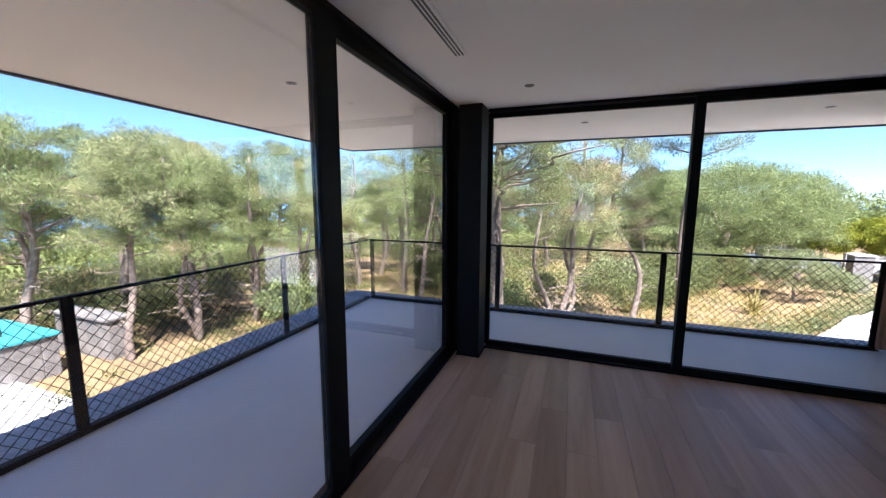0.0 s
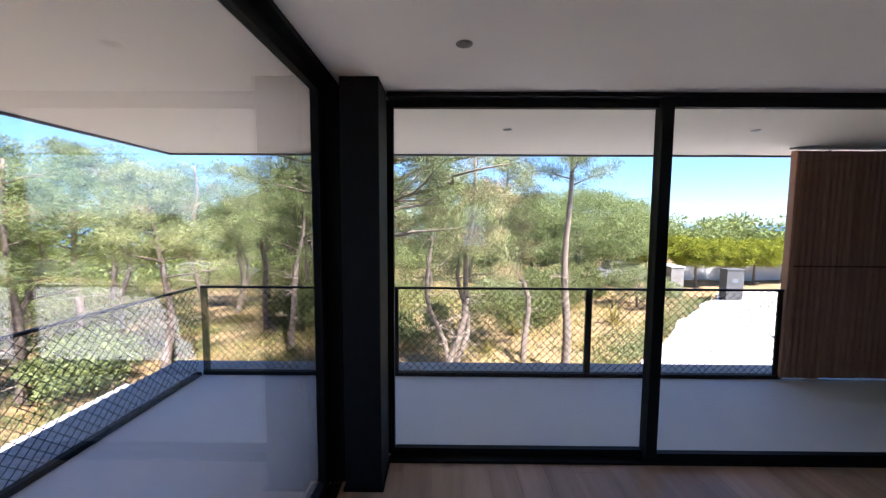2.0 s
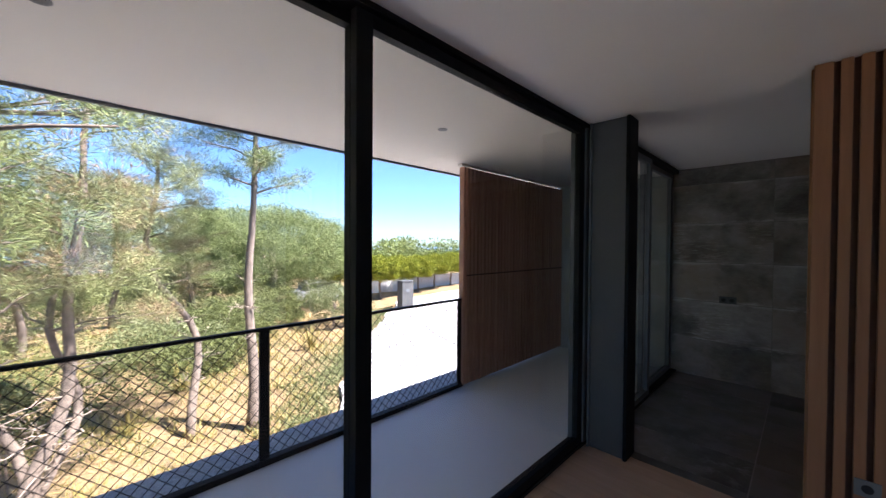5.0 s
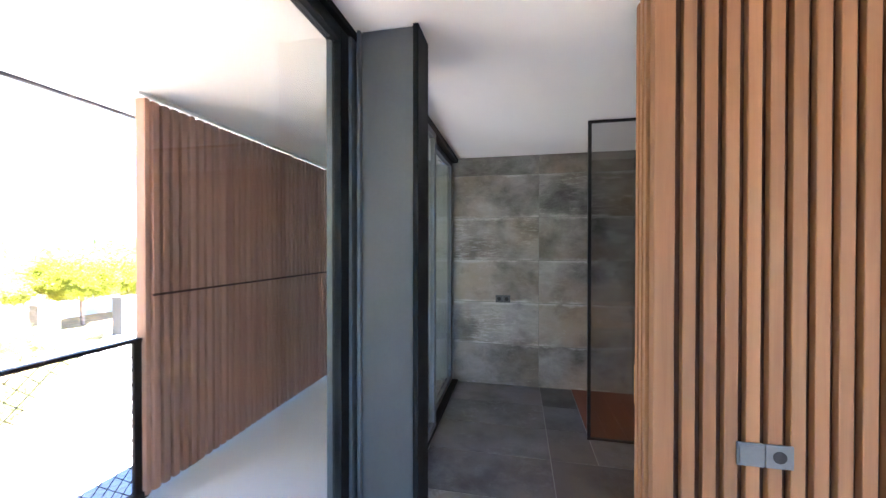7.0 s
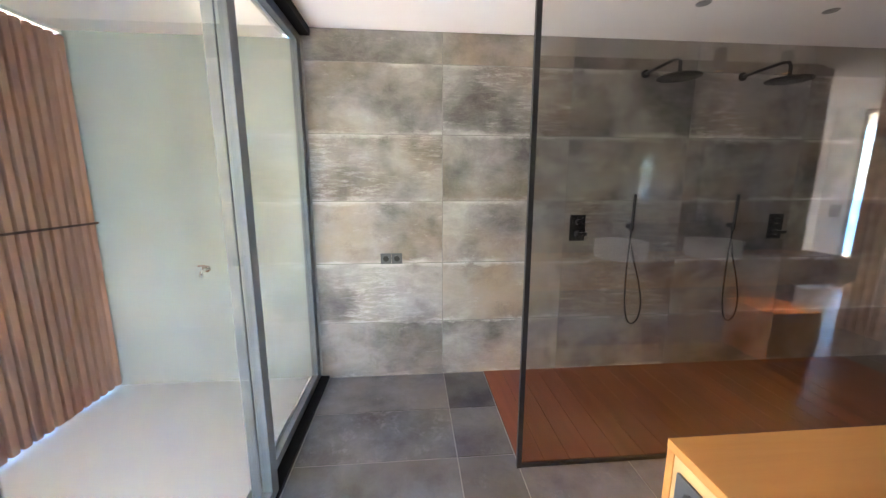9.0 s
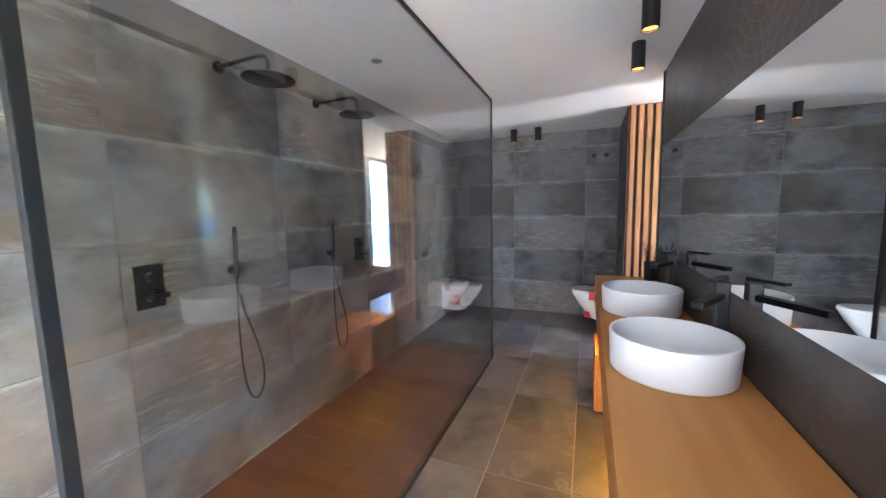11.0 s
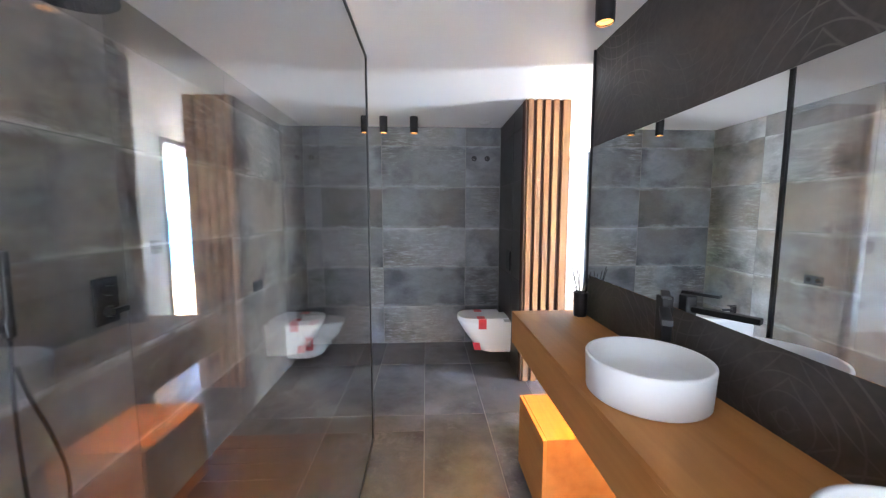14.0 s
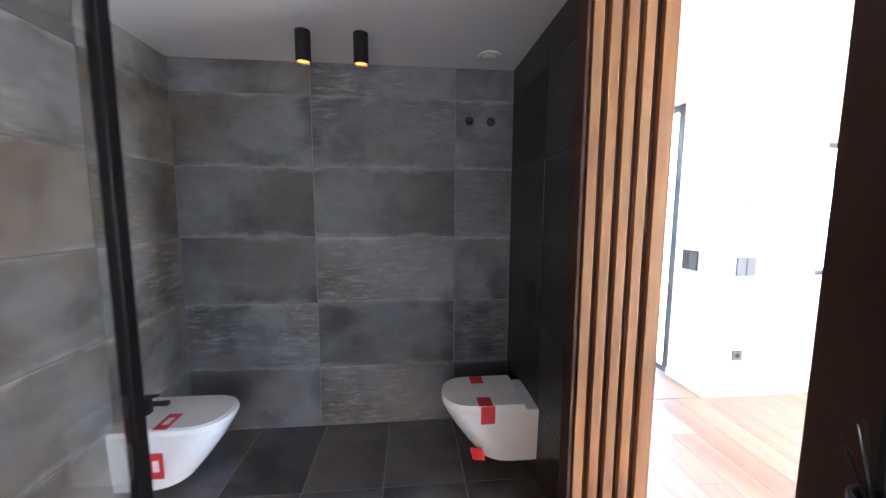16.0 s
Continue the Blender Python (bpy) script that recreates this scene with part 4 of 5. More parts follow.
# ---- bathroom: toilet and bidet ----
def wall_bowl(name, loc, turn, bidet, label, category):
    """A wall-hung ceramic bowl projecting along local +x."""
    t = thing(name, loc, label, category)
    t.rotation_euler = (0, 0, radians(turn))
    L, W = 0.53, 0.182
    bm = bmesh.new()

    def ring(z, length, width, n=28):
        vs = [bm.verts.new((0, -width, z))]
        for k in range(n + 1):
            a = -math.pi / 2 + math.pi * k / n
            sx = math.copysign(abs(math.cos(a)) ** 0.75, math.cos(a))
            vs.append(bm.verts.new((length - width * 1.15 + width * 1.15 * sx, width * math.copysign(abs(math.sin(a)) ** 0.8, math.sin(a)), z)))
        vs.append(bm.verts.new((0, width, z)))
        return vs
    rs = [ring(z, l, w) for z, l, w in ((0.0, 0.30, 0.155), (0.012, 0.32, 0.165), (0.09, 0.385, 0.172), (0.19, 0.46, 0.178), (0.28, 0.515, W), (0.315, L, W), (0.322, L - 0.004, W - 0.003))]
    for u, w in zip(rs, rs[1:]):
        for k in range(len(u)):
            j = (k + 1) % len(u)
            bm.faces.new((u[k], u[j], w[j], w[k]))
    bm.faces.new(rs[0])
    bm.faces.new(rs[-1])
    part("bowl", bm, M_CERAMIC, t, smooth=False)

    def lid(z0, z1, x0, length, width):
        bm = bmesh.new()
        lo, hi = [], []
        n = 28
        for z, arr, inset in ((z0, lo, 0.0), (z1, hi, 0.006)):
            arr.append(bm.verts.new((x0, -width + inset, z)))
            for k in range(n + 1):
                a = -math.pi / 2 + math.pi * k / n
                arr.append(bm.verts.new((length - inset - width * 1.15 + width * 1.15 * abs(math.cos(a)) ** 0.75, (width - inset) * math.copysign(abs(math.sin(a)) ** 0.8, math.sin(a)), z)))
            arr.append(bm.verts.new((x0, width - inset, z)))
        for k in range(len(lo)):
            j = (k + 1) % len(lo)
            bm.faces.new((lo[k], lo[j], hi[j], hi[k]))
        bm.faces.new(lo[::-1])
        bm.faces.new(hi)
        return bm
    if bidet:
        part("rim", lid(0.323, 0.340, 0.0, L, W), M_CERAMIC, t, "glossy white bidet rim")
        part("cover_film", lid(0.3405, 0.346, 0.16, L - 0.015, W - 0.012), M_CERAMIC, t, "white lid taped down for protection")
        tap = part("bidet_mixer", box(0.055, 0.095, -0.02, 0.02, 0.340, 0.43, 0.005), M_TAP, t, "black bidet mixer")
        part("spout", box(0.095, 0.19, -0.015, 0.015, 0.385, 0.405, 0.004), M_TAP, tap)
        part("lever", box(0.05, 0.14, -0.012, 0.012, 0.434, 0.445, 0.003), M_TAP, tap)
    else:
        part("seat", lid(0.323, 0.337, 0.07, L, W), M_CERAMIC, t, "white toilet seat")
        part("lid", lid(0.339, 0.356, 0.08, L + 0.002, W + 0.002), M_CERAMIC, t, "closed white toilet lid")
        part("hinge_block", box(0.005, 0.065, -0.10, 0.10, 0.323, 0.337, 0.004), M_CERAMIC, t)
    return t


def tape(parent, corners, nm="tape_strip"):
    bm = bmesh.new()
    vs = [bm.verts.new(c) for c in corners]
    f = bm.faces.new(vs)
    r = bmesh.ops.extrude_face_region(bm, geom=[f])
    nrm = (Vector(corners[1]) - Vector(corners[0])).cross(Vector(corners[2]) - Vector(corners[0])).normalized()
    bmesh.ops.translate(bm, verts=[v for v in r["geom"] if isinstance(v, bmesh.types.BMVert)], vec=nrm * 0.0015)
    t = part(nm, bm, M_STICK, parent, "red printed protective tape")
    c = sum((Vector(q) for q in corners), Vector()) / 4
    bm = bmesh.new()
    vs = [bm.verts.new(c + (Vector(q) - c) * k + nrm * 0.002) for q, k in zip(corners, (0.45,) * 4)]
    bm.faces.new(vs)
    part("print", bm, M_LABEL, t, "pale print on the tape")


wc = wall_bowl("toilet", (3.582, -1.735, 0.12), 0, False, "white wall-hung toilet with closed lid and red tape", "toilet")
tape(wc, [(0.26, 0.185, 0.356), (0.34, 0.182, 0.356), (0.34, 0.09, 0.3575), (0.26, 0.09, 0.3575)])
tape(wc, [(0.26, -0.08, 0.3575), (0.34, -0.08, 0.3575), (0.34, -0.175, 0.3575), (0.26, -0.178, 0.3575)])
tape(wc, [(0.25, 0.1855, 0.25), (0.33, 0.1855, 0.25), (0.33, 0.1855, 0.352), (0.25, 0.1855, 0.352)])
tape(wc, [(0.30, 0.180, 0.03), (0.37, 0.166, 0.03), (0.39, 0.172, 0.11), (0.32, 0.184, 0.11)])
bd = wall_bowl("bidet", (5.807, -1.705, 0.10), 180, True, "white wall-hung bidet with black mixer and red tape", "bidet")
tape(bd, [(0.21, -0.175, 0.3475), (0.28, -0.175, 0.3475), (0.28, -0.03, 0.3475), (0.21, -0.03, 0.3475)])
tape(bd, [(0.19, -0.1865, 0.09), (0.26, -0.1865, 0.09), (0.26, -0.1885, 0.23), (0.19, -0.1885, 0.23)])
for x in (3.886, 3.735):
    sv = thing("stop_valve", (x, -2.224, 2.153), "small round black stop valve on the slate tiles", "valve", "stop valves")
    part("rose", rod((0, 0, 0), (0, 0.012, 0), 0.03, seg=24), M_TAP, sv)
    part("handle", rod((0, 0.012, 0), (0, 0.05, 0), 0.016, seg=16), M_TAP, sv)
ot = thing("garden_tap", (5.94, 4.83, 0.86), "small chrome garden tap on the grey terrace wall", "tap")
part("rose", rod((0, 0, 0), (-0.012, 0, 0), 0.026, seg=20), M_CHROME, ot)
part("body", pipe([(-0.01, 0, 0), (-0.06, 0, 0.0), (-0.085, 0, -0.012), (-0.09, 0, -0.05)], 0.013, 12), M_CHROME, ot, smooth=True)
part("handle", box(-0.075, -0.045, -0.03, 0.03, 0.03, 0.042, 0.004), M_CHROME, ot)
part("spindle", rod((-0.06, 0, 0.01), (-0.06, 0, 0.034), 0.008, seg=10), M_CHROME, ot)


# ---- outdoors: ground, drive, sea ----
def ground_z(x, y):
    z = -2.35 - 0.02 * max(0.0, -x - 4)
    r = math.hypot(x, y - 5)
    left = min(1.0, max(0.0, (9.0 - x + 0.25 * y) / 14.0))
    if r > 20:
        z -= left * min(26.0, 0.11 * (r - 20))
        z -= (1 - left) * min(26.0, 0.10 * max(0.0, r - 60))
    z += 0.16 * noise.noise((x * 0.22, y * 0.22, 0)) * min(1.0, max(0.0, (y - 7) / 4)) + 0.05 * noise.noise((x * 1.1, y * 1.1, 3))
    return z


bm = bmesh.new()
NA = 120
radii = [0.5 + 0.55 * k for k in range(46)] + [26 * 1.12 ** k for k in range(1, 27)]
prev = None
for r in radii:
    ring = []
    for k in range(NA):
        x, y = r * math.cos(2 * math.pi * k / NA), 5 + r * math.sin(2 * math.pi * k / NA)
        ring.append(bm.verts.new((x, y, ground_z(x, y) if r < 420 else -32)))
    if prev:
        for k in range(NA):
            bm.faces.new((prev[k], prev[(k + 1) % NA], ring[(k + 1) % NA], ring[k]))
    else:
        bm.faces.new(ring)
    prev = ring
ob = new("ground", finish(bm, "ground", M_SOIL, True))
tagged(ob, "dry garden ground with straw-coloured grass and litter", "ground", kind="structure")
bm = bmesh.new()
bmesh.ops.create_circle(bm, cap_ends=True, segments=96, radius=4600, matrix=Matrix.Translation((0, 0, -29.5)))
tagged(new("sea", finish(bm, "sea", M_SEA)), "deep blue sea on the horizon", "sea", kind="structure")

# pale drive: a thick slab following the ground, its edge curving away from the house
bm = bmesh.new()
edge = []


def drive_edge(y):
    if y < 11:
        return 5.0 - 0.45 * (11 - y)
    if y < 15.4:
        return 5.0 + 0.88 * (y - 11)
    return 8.87 + 1.0 * (y - 15.4)


for k in range(26):
    y = 6.3 + 15.9 * k / 25
    edge.append((drive_edge(y) + 0.12 * math.sin(1.9 * y) + 0.07 * math.sin(4.3 * y), y))
tops = []
for xl, y in edge:
    row = []
    for j in range(12):
        x = xl + (30 - xl) * j / 11
        row.append(bm.verts.new((x, y, ground_z(x, y) + 0.19 if j else ground_z(x, y) + 0.15)))
    tops.append(row)
for u, w in zip(tops, tops[1:]):
    for j in range(11):
        bm.faces.new((u[j], u[j + 1], w[j + 1], w[j]))
r = bmesh.ops.extrude_face_region(bm, geom=bm.faces[:])
bmesh.ops.translate(bm, verts=[v for v in r["geom"] if isinstance(v, bmesh.types.BMVert)], vec=(0, 0, -0.35))
tagged(new("road", finish(bm, "road", M_DRIVE, False)), "sunlit white concrete drive", "drive", kind="structure")

road = bpy.data.objects["road"]
# thin dark curved line lying on the drive
line = []
for k in range(13):
    s = k / 12
    x, y = 10.2 + 2.9 * s - 0.35 * math.sin(math.pi * s), 11.6 + 5.6 * s
    line.append((x, y, ground_z(x, y) + 0.19))
part("drain_line", pipe(line, 0.022, 6), M_PILLAR, road, "thin dark line curving across the drive")


# ---- plants ----
def tufts(centres, per, reach, length, width, rng, up=0.35):
    """Vertices and faces of many narrow leaves scattered about the centres."""
    n = len(centres) * per
    c = np.repeat(np.asarray(centres, float), per, axis=0)
    off = rng.normal(size=(n, 3))
    off /= np.linalg.norm(off, axis=1, keepdims=True) + 1e-9
    base = c + off * (reach * rng.random((n, 1)) ** 0.5) * np.array([1, 1, 0.62])
    d = off + rng.normal(size=(n, 3)) * 0.6 + np.array([0, 0, up])
    d /= np.linalg.norm(d, axis=1, keepdims=True) + 1e-9
    side = np.cross(d, rng.normal(size=(n, 3)))
    side /= np.linalg.norm(side, axis=1, keepdims=True) + 1e-9
    ln = length * (0.6 + 0.8 * rng.random((n, 1)))
    wd = width * (0.6 + 0.8 * rng.random((n, 1)))
    mid = base + d * ln * 0.55
    v = np.empty((n, 3, 3))
    v[:, 0], v[:, 1], v[:, 2] = base + side * wd, base + d * ln, mid - side * wd
    f = np.arange(n * 3).reshape(n, 3)
    return v.reshape(-1, 3), f


def leaf_mesh(name, centres, per, reach, length, width, seed, material, up=0.35):
    rng = np.random.default_rng(seed)
    v, f = tufts(centres, per, reach, length, width, rng, up)
    me = bpy.data.meshes.new(name)
    me.from_pydata(v.tolist(), [], f.tolist())
    me.materials.append(material)
    return me


def wander(p, q, n, amp, rr):
    p, q = Vector(p), Vector(q)
    out = []
    ph = [rr.uniform(0, 6.28) for _ in range(4)]
    for k in range(n + 1):
        s = k / n
        w = amp * math.sin(math.pi * s)
        out.append(p.lerp(q, s) + Vector((w * math.sin(5 * s + ph[0]) + 0.5 * w * math.sin(11 * s + ph[1]), w * math.sin(5.5 * s + ph[2]) + 0.5 * w * math.sin(10 * s + ph[3]), 0)))
    return out


def pine(loc, seed, height, base, crown, stems=1, r0=0.12, clumps=90, per=46, lean=(0, 0), needle=None, label="", dead=6, crook=0.18, dry=0, spread=1.0, tuft=0.20, leafw=0.014):
    """A pine: wandering stems, limbs, bare twigs and a ragged crown. base: the crown's lowest height."""
    rr = random.Random(seed)
    needle = needle or M_NEEDLE
    t = thing("pine_tree", loc, label or "tall stone pine with bare lower trunk and ragged green crown", "tree", "garden pines")
    bm, tw = bmesh.new(), bmesh.new()
    centres, dryc = [], []
    for s in range(stems):
        a = rr.uniform(0, 6.28)
        fork = 0.0 if stems == 1 else 0.10
        top = Vector((lean[0] + fork * height * math.cos(a + 2.1 * s), lean[1] + fork * height * math.sin(a + 2.1 * s), height * (1 - 0.12 * s)))
        path = wander((0.05 * s, 0.03 * s, -0.25), top, 14, crook, rr)
        rad = [r0 * (1.25 if k == 0 else 1.0) * (1 - 0.8 * k / 14) * (1 if s == 0 else 0.75) + 0.008 for k in range(15)]
        pipe(path, rad, 9, bm)
        limbs = max(5, clumps // (9 * stems))
        for i in range(limbs):
            h = base + (height - base) * (0.02 + 0.96 * (i + rr.random()) / limbs)
            k = min(13, int(h / height * 14))
            p = path[k].lerp(path[k + 1], h / height * 14 - k) if k < 14 else path[-1]
            az = i * 2.4 + rr.uniform(-0.5, 0.5)
            prof = 1.0 - 0.55 * ((h - base) / max(0.1, height - base)) ** 2
            L = crown * prof * rr.uniform(0.55, 1.1) * spread
            q = p + Vector((math.cos(az) * L, math.sin(az) * L, L * rr.uniform(0.1, 0.55)))
            lp = wander(p, q, 6, 0.10 * L, rr)
            lr = max(0.012, rad[k] * 0.42)
            pipe(lp, [lr * (1 - 0.78 * j / 6) for j in range(7)], 6, bm)
            for j in range(max(2, clumps // (limbs * stems))):
                u = rr.uniform(0.45, 1.05)
                m = lp[min(6, int(u * 6))] + Vector((rr.gauss(0, 0.17), rr.gauss(0, 0.17), rr.gauss(0.06, 0.10))) * (0.6 + crown * 0.35)
                (dryc if rr.random() < dry else centres).append(tuple(m))
                if rr.random() < 0.6:
                    pipe([lp[3], lp[3].lerp(m, 0.55) + Vector((0, 0, -0.03)), m], [lr * 0.35, lr * 0.25, 0.003], 4, tw)
        for i in range(dead):
            h = rr.uniform(0.35, 1.0) * base
            k = min(13, max(1, int(h / height * 14)))
            p = path[k]
            az = rr.uniform(0, 6.28)
            L = rr.uniform(0.3, 1.0) * (0.3 + 0.3 * crown)
            q = p + Vector((math.cos(az) * L, math.sin(az) * L, rr.uniform(-0.1, 0.35) * L))
            lp = wander(p, q, 5, 0.12 * L, rr)
            pipe(lp, [0.016 * (1 - 0.8 * j / 5) for j in range(6)], 5, tw)
            for _ in range(3):
                m = lp[rr.randint(2, 4)]
                pipe([m, m + Vector((rr.gauss(0, 0.15), rr.gauss(0, 0.15), rr.gauss(0.05, 0.12)))], [0.007, 0.002], 4, tw)
    part("trunk", bm, M_BARK, t, smooth=True)
    part("bare_twigs", tw, M_TWIG, t, "grey bare twigs", smooth=True)
    reach = 0.13 + 0.085 * crown
    o = new("crown", leaf_mesh("crown", centres, per, reach, tuft, leafw, seed, needle))
    o.parent = t
    if dryc:
        o = new("dry_needles", leaf_mesh("dry_needles", dryc, per, reach, tuft, leafw, seed + 1, M_DRY))
        o.parent = t
        tagged(o, "brown dry needle clusters")
    return t


def at_ground(x, y):
    return (x, y, ground_z(x, y))


# pines close to the front terrace
pine(at_ground(-1.02, 7.7), 17, 8.0, 3.7, 2.1, 1, 0.16, 330, 200, (-0.35, 0.5), None, "tall stone pine with a forked trunk close to the terrace", 5, 0.16, 0.02, 1.0, 0.13, 0.0062)
pine(at_ground(-0.15, 10.3), 23, 6.4, 3.2, 1.7, 3, 0.09, 240, 190, (0.35, 0.3), M_NEEDLE2, "pine with twin crooked stems and partly brown needles", 12, 0.30, 0.22, 1.0, 0.11, 0.006)
pine(at_ground(2.10, 11.5), 37, 5.6, 3.0, 1.3, 1, 0.085, 130, 180, (-0.5, 0.2), M_NEEDLE2, "slender crooked pine with sparse pale needles", 10, 0.34, 0.15, 1.0, 0.11, 0.006)
pine(at_ground(3.02, 10.9), 41, 7.4, 4.8, 1.2, 1, 0.11, 130, 200, (0.25, 0.3), None, "slender straight pine with a small high crown", 7, 0.10, 0.0, 1.0, 0.11, 0.006)
# pines of the side grove
LEFT = ((-10.1, 6.0, 6.2), (-9.7, 7.5, 6.0), (-12.6, 5.3, 6.6), (-11.2, 8.6, 6.4), (-9.6, 9.4, 6.2), (-10.6, 11.6, 7.0), (-7.7, 11.2, 6.0), (-13.5, 8.0, 7.2),
        (-4.9, 12.6, 6.6), (-6.6, 14.6, 6.4), (-8.8, 14.5, 6.9), (-2.6, 16.5, 5.6), (-14.5, 3.0, 7.0), (-12.0, 1.2, 6.6), (-4.2, 20.0, 6.0), (-15.5, 12.0, 7.6),
        (-16.0, 6.5, 7.4), (-17.5, 10.0, 7.8), (-13.0, 11.2, 7.0), (-9.4, 17.5, 6.8), (-16.5, 1.0, 7.2), (-18.0, 4.0, 7.8), (-12.6, 15.2, 7.4), (-6.2, 17.8, 6.6))
for k, (x, y, h) in enumerate(LEFT):
    pine(at_ground(x, y), 100 + k, h * 0.86, h * 0.43, 1.75, 1 + (k % 3 == 1), 0.10 + 0.01 * (k % 4), 190, 230, (0.4 * math.sin(k * 1.7), 0.4 * math.cos(k * 2.3)),
         M_NEEDLE2 if k % 3 == 0 else M_NEEDLE, "grove pine with bare trunk and dense sunlit crown", 9, 0.2, 0.03, 1.1, 0.10, 0.0075)
# thinner pines further out on the slope
FAR = ((-1.0, 22.0), (1.5, 24.5), (-7.5, 21.0), (4.2, 23.0), (-11.5, 18.5), (6.0, 27.5), (-17.0, 16.0), (-19.0, 8.0), (-20.0, 2.0), (0.5, 30.0), (-5.0, 28.0), (-12.0, 26.0))
protos = [pine(at_ground(*FAR[k]), 300 + k, 5.2 + 0.3 * k, 1.8, 2.0, 1, 0.13, 190, 160, (0.2, 0.1), None, "pine on the slope below the garden", 4, 0.15, 0.03, 1.2, 0.16, 0.012) for k in range(3)]
for k, (x, y) in enumerate(FAR[3:]):
    copy_thing(protos[k % 3], pose(*at_ground(x, y), 0, 0, 77 * k))


def bush(loc, name, seed, rx, ry, rz, z0, n, per, reach, length, width, material, label, category, group="", trunk=0.0, up=0.3):
    """A rounded shrub or tree crown of leaf clumps over a short branching stem."""
    rr = random.Random(seed)
    t = thing(name, loc, label, category, group)
    cs = []
    for i in range(n):
        a, u = rr.uniform(0, 6.283), rr.uniform(-0.75, 1)
        s = rr.uniform(0.72, 1.04) if rr.random() < 0.8 else rr.uniform(0.3, 0.8)
        w = math.sqrt(max(0, 1 - u * u))
        lump = 1 + 0.16 * noise.noise((2.2 * math.cos(a) * w + seed, 2.2 * math.sin(a) * w, 2.2 * u))
        cs.append((rx * s * w * math.cos(a) * lump, ry * s * w * math.sin(a) * lump, z0 + rz * (u * s * lump)))
    bm = bmesh.new()
    pipe(wander((0, 0, -0.2), (0, 0, max(0.2, z0)), 6, 0.05 * rz, rr), [max(0.02, trunk) * (1 - 0.06 * k) for k in range(7)], 8, bm)
    for i in range(9):
        c = Vector(cs[rr.randrange(n)])
        pipe(wander((0, 0, max(0.1, z0 * 0.7)), c * 0.9, 5, 0.08 * rx, rr), [max(0.012, trunk * 0.5) * (1 - 0.16 * k) for k in range(6)], 6, bm)
    part("stem", bm, M_BARK, t, smooth=True)
    o = new("crown", leaf_mesh("crown", cs, per, reach, length, width, seed, material, up))
    o.parent = t
    return t


bush(at_ground(8.9, 26.2), "umbrella_pine", 61, 5.0, 4.8, 2.75, 3.5, 1500, 130, 0.42, 0.17, 0.013, M_NEEDLE, "broad low umbrella pine with a dense domed crown", "tree", "", 0.3)
bush(at_ground(4.6, 25.0), "umbrella_pine", 62, 2.8, 2.6, 1.9, 2.5, 420, 120, 0.42, 0.17, 0.013, M_NEEDLE, "smaller domed pine in the shade of the larger one", "tree", "", 0.2)
bush(at_ground(9.0, 18.6), "grey_shrub", 63, 1.25, 1.2, 0.8, 1.15, 170, 120, 0.22, 0.08, 0.014, M_SHRUB, "grey-green flowering shrub at the drive's edge", "shrub", "", 0.06)
bush(at_ground(10.9, 19.8), "grey_shrub", 64, 0.9, 0.9, 0.5, 0.55, 70, 50, 0.22, 0.10, 0.022, M_SHRUB, "low grey-green shrub at the drive's edge", "shrub", "", 0.04)
bush(at_ground(-0.25, 11.3), "sapling", 65, 0.34, 0.34, 0.55, 1.25, 40, 46, 0.14, 0.075, 0.024, M_SHRUB, "young sapling on a thin straight stem", "tree", "", 0.02)
bush(at_ground(-8.6, 9.9), "dark_bush", 66, 1.0, 1.0, 0.7, 0.75, 120, 50, 0.28, 0.10, 0.03, M_NEEDLE, "dense dark green bush under the pines", "shrub", "", 0.04)
bush(at_ground(-2.2, 13.2), "dark_bush", 67, 1.4, 1.1, 0.6, 0.55, 130, 50, 0.28, 0.10, 0.03, M_NEEDLE, "dense dark green bush under the pines", "shrub", "", 0.04)
bush(at_ground(2.5, 17.5), "dark_bush", 68, 1.6, 1.2, 0.7, 0.6, 130, 50, 0.3, 0.12, 0.03, M_SHRUB, "low rounded bush on the slope", "shrub", "", 0.04)
for k, (x, y, s) in enumerate(((4.6, 19.0, 1.25), (6.8, 21.2, 1.3), (-4.6, 15.4, 1.2), (3.2, 15.6, 0.7))):
    bush(at_ground(x, y), "dark_bush", 170 + k, 1.5 * s, 1.2 * s, 0.75 * s, 0.6 * s, int(170 * s), 100, 0.26, 0.10, 0.018, M_SCRUB, "dense dark green bush on the dry slope", "shrub", "", 0.04)
first = bush(at_ground(15.6, 24.2), "citrus_tree", 70, 1.35, 1.35, 0.95, 2.0, 260, 110, 0.30, 0.10, 0.028, M_CITRUS, "small round citrus tree with bright yellow-green leaves", "tree", "citrus trees", 0.09)
for k, (x, y, s) in enumerate(((18.0, 24.9, 1.1), (20.4, 25.6, 1.0), (22.8, 26.2, 1.15), (25.3, 26.6, 1.0), (13.6, 26.4, 0.95), (16.8, 28.0, 1.1), (28.0, 27.0, 1.1))):
    c = copy_thing(first, pose(*at_ground(x, y), 0, 0, 50 * k))
far_tree = bush(at_ground(30, 46), "far_tree", 80, 4.5, 4.5, 1.5, 1.1, 420, 90, 0.7, 0.30, 0.05, M_FOREST, "distant dark green rounded tree", "tree", "distant trees", 0.25)
for k, (x, y) in enumerate(((38, 44), (46, 46), (24, 52), (52, 40), (18, 50), (33, 58))):
    copy_thing(far_tree, pose(*at_ground(x, y), 0, 0, 40 * k))

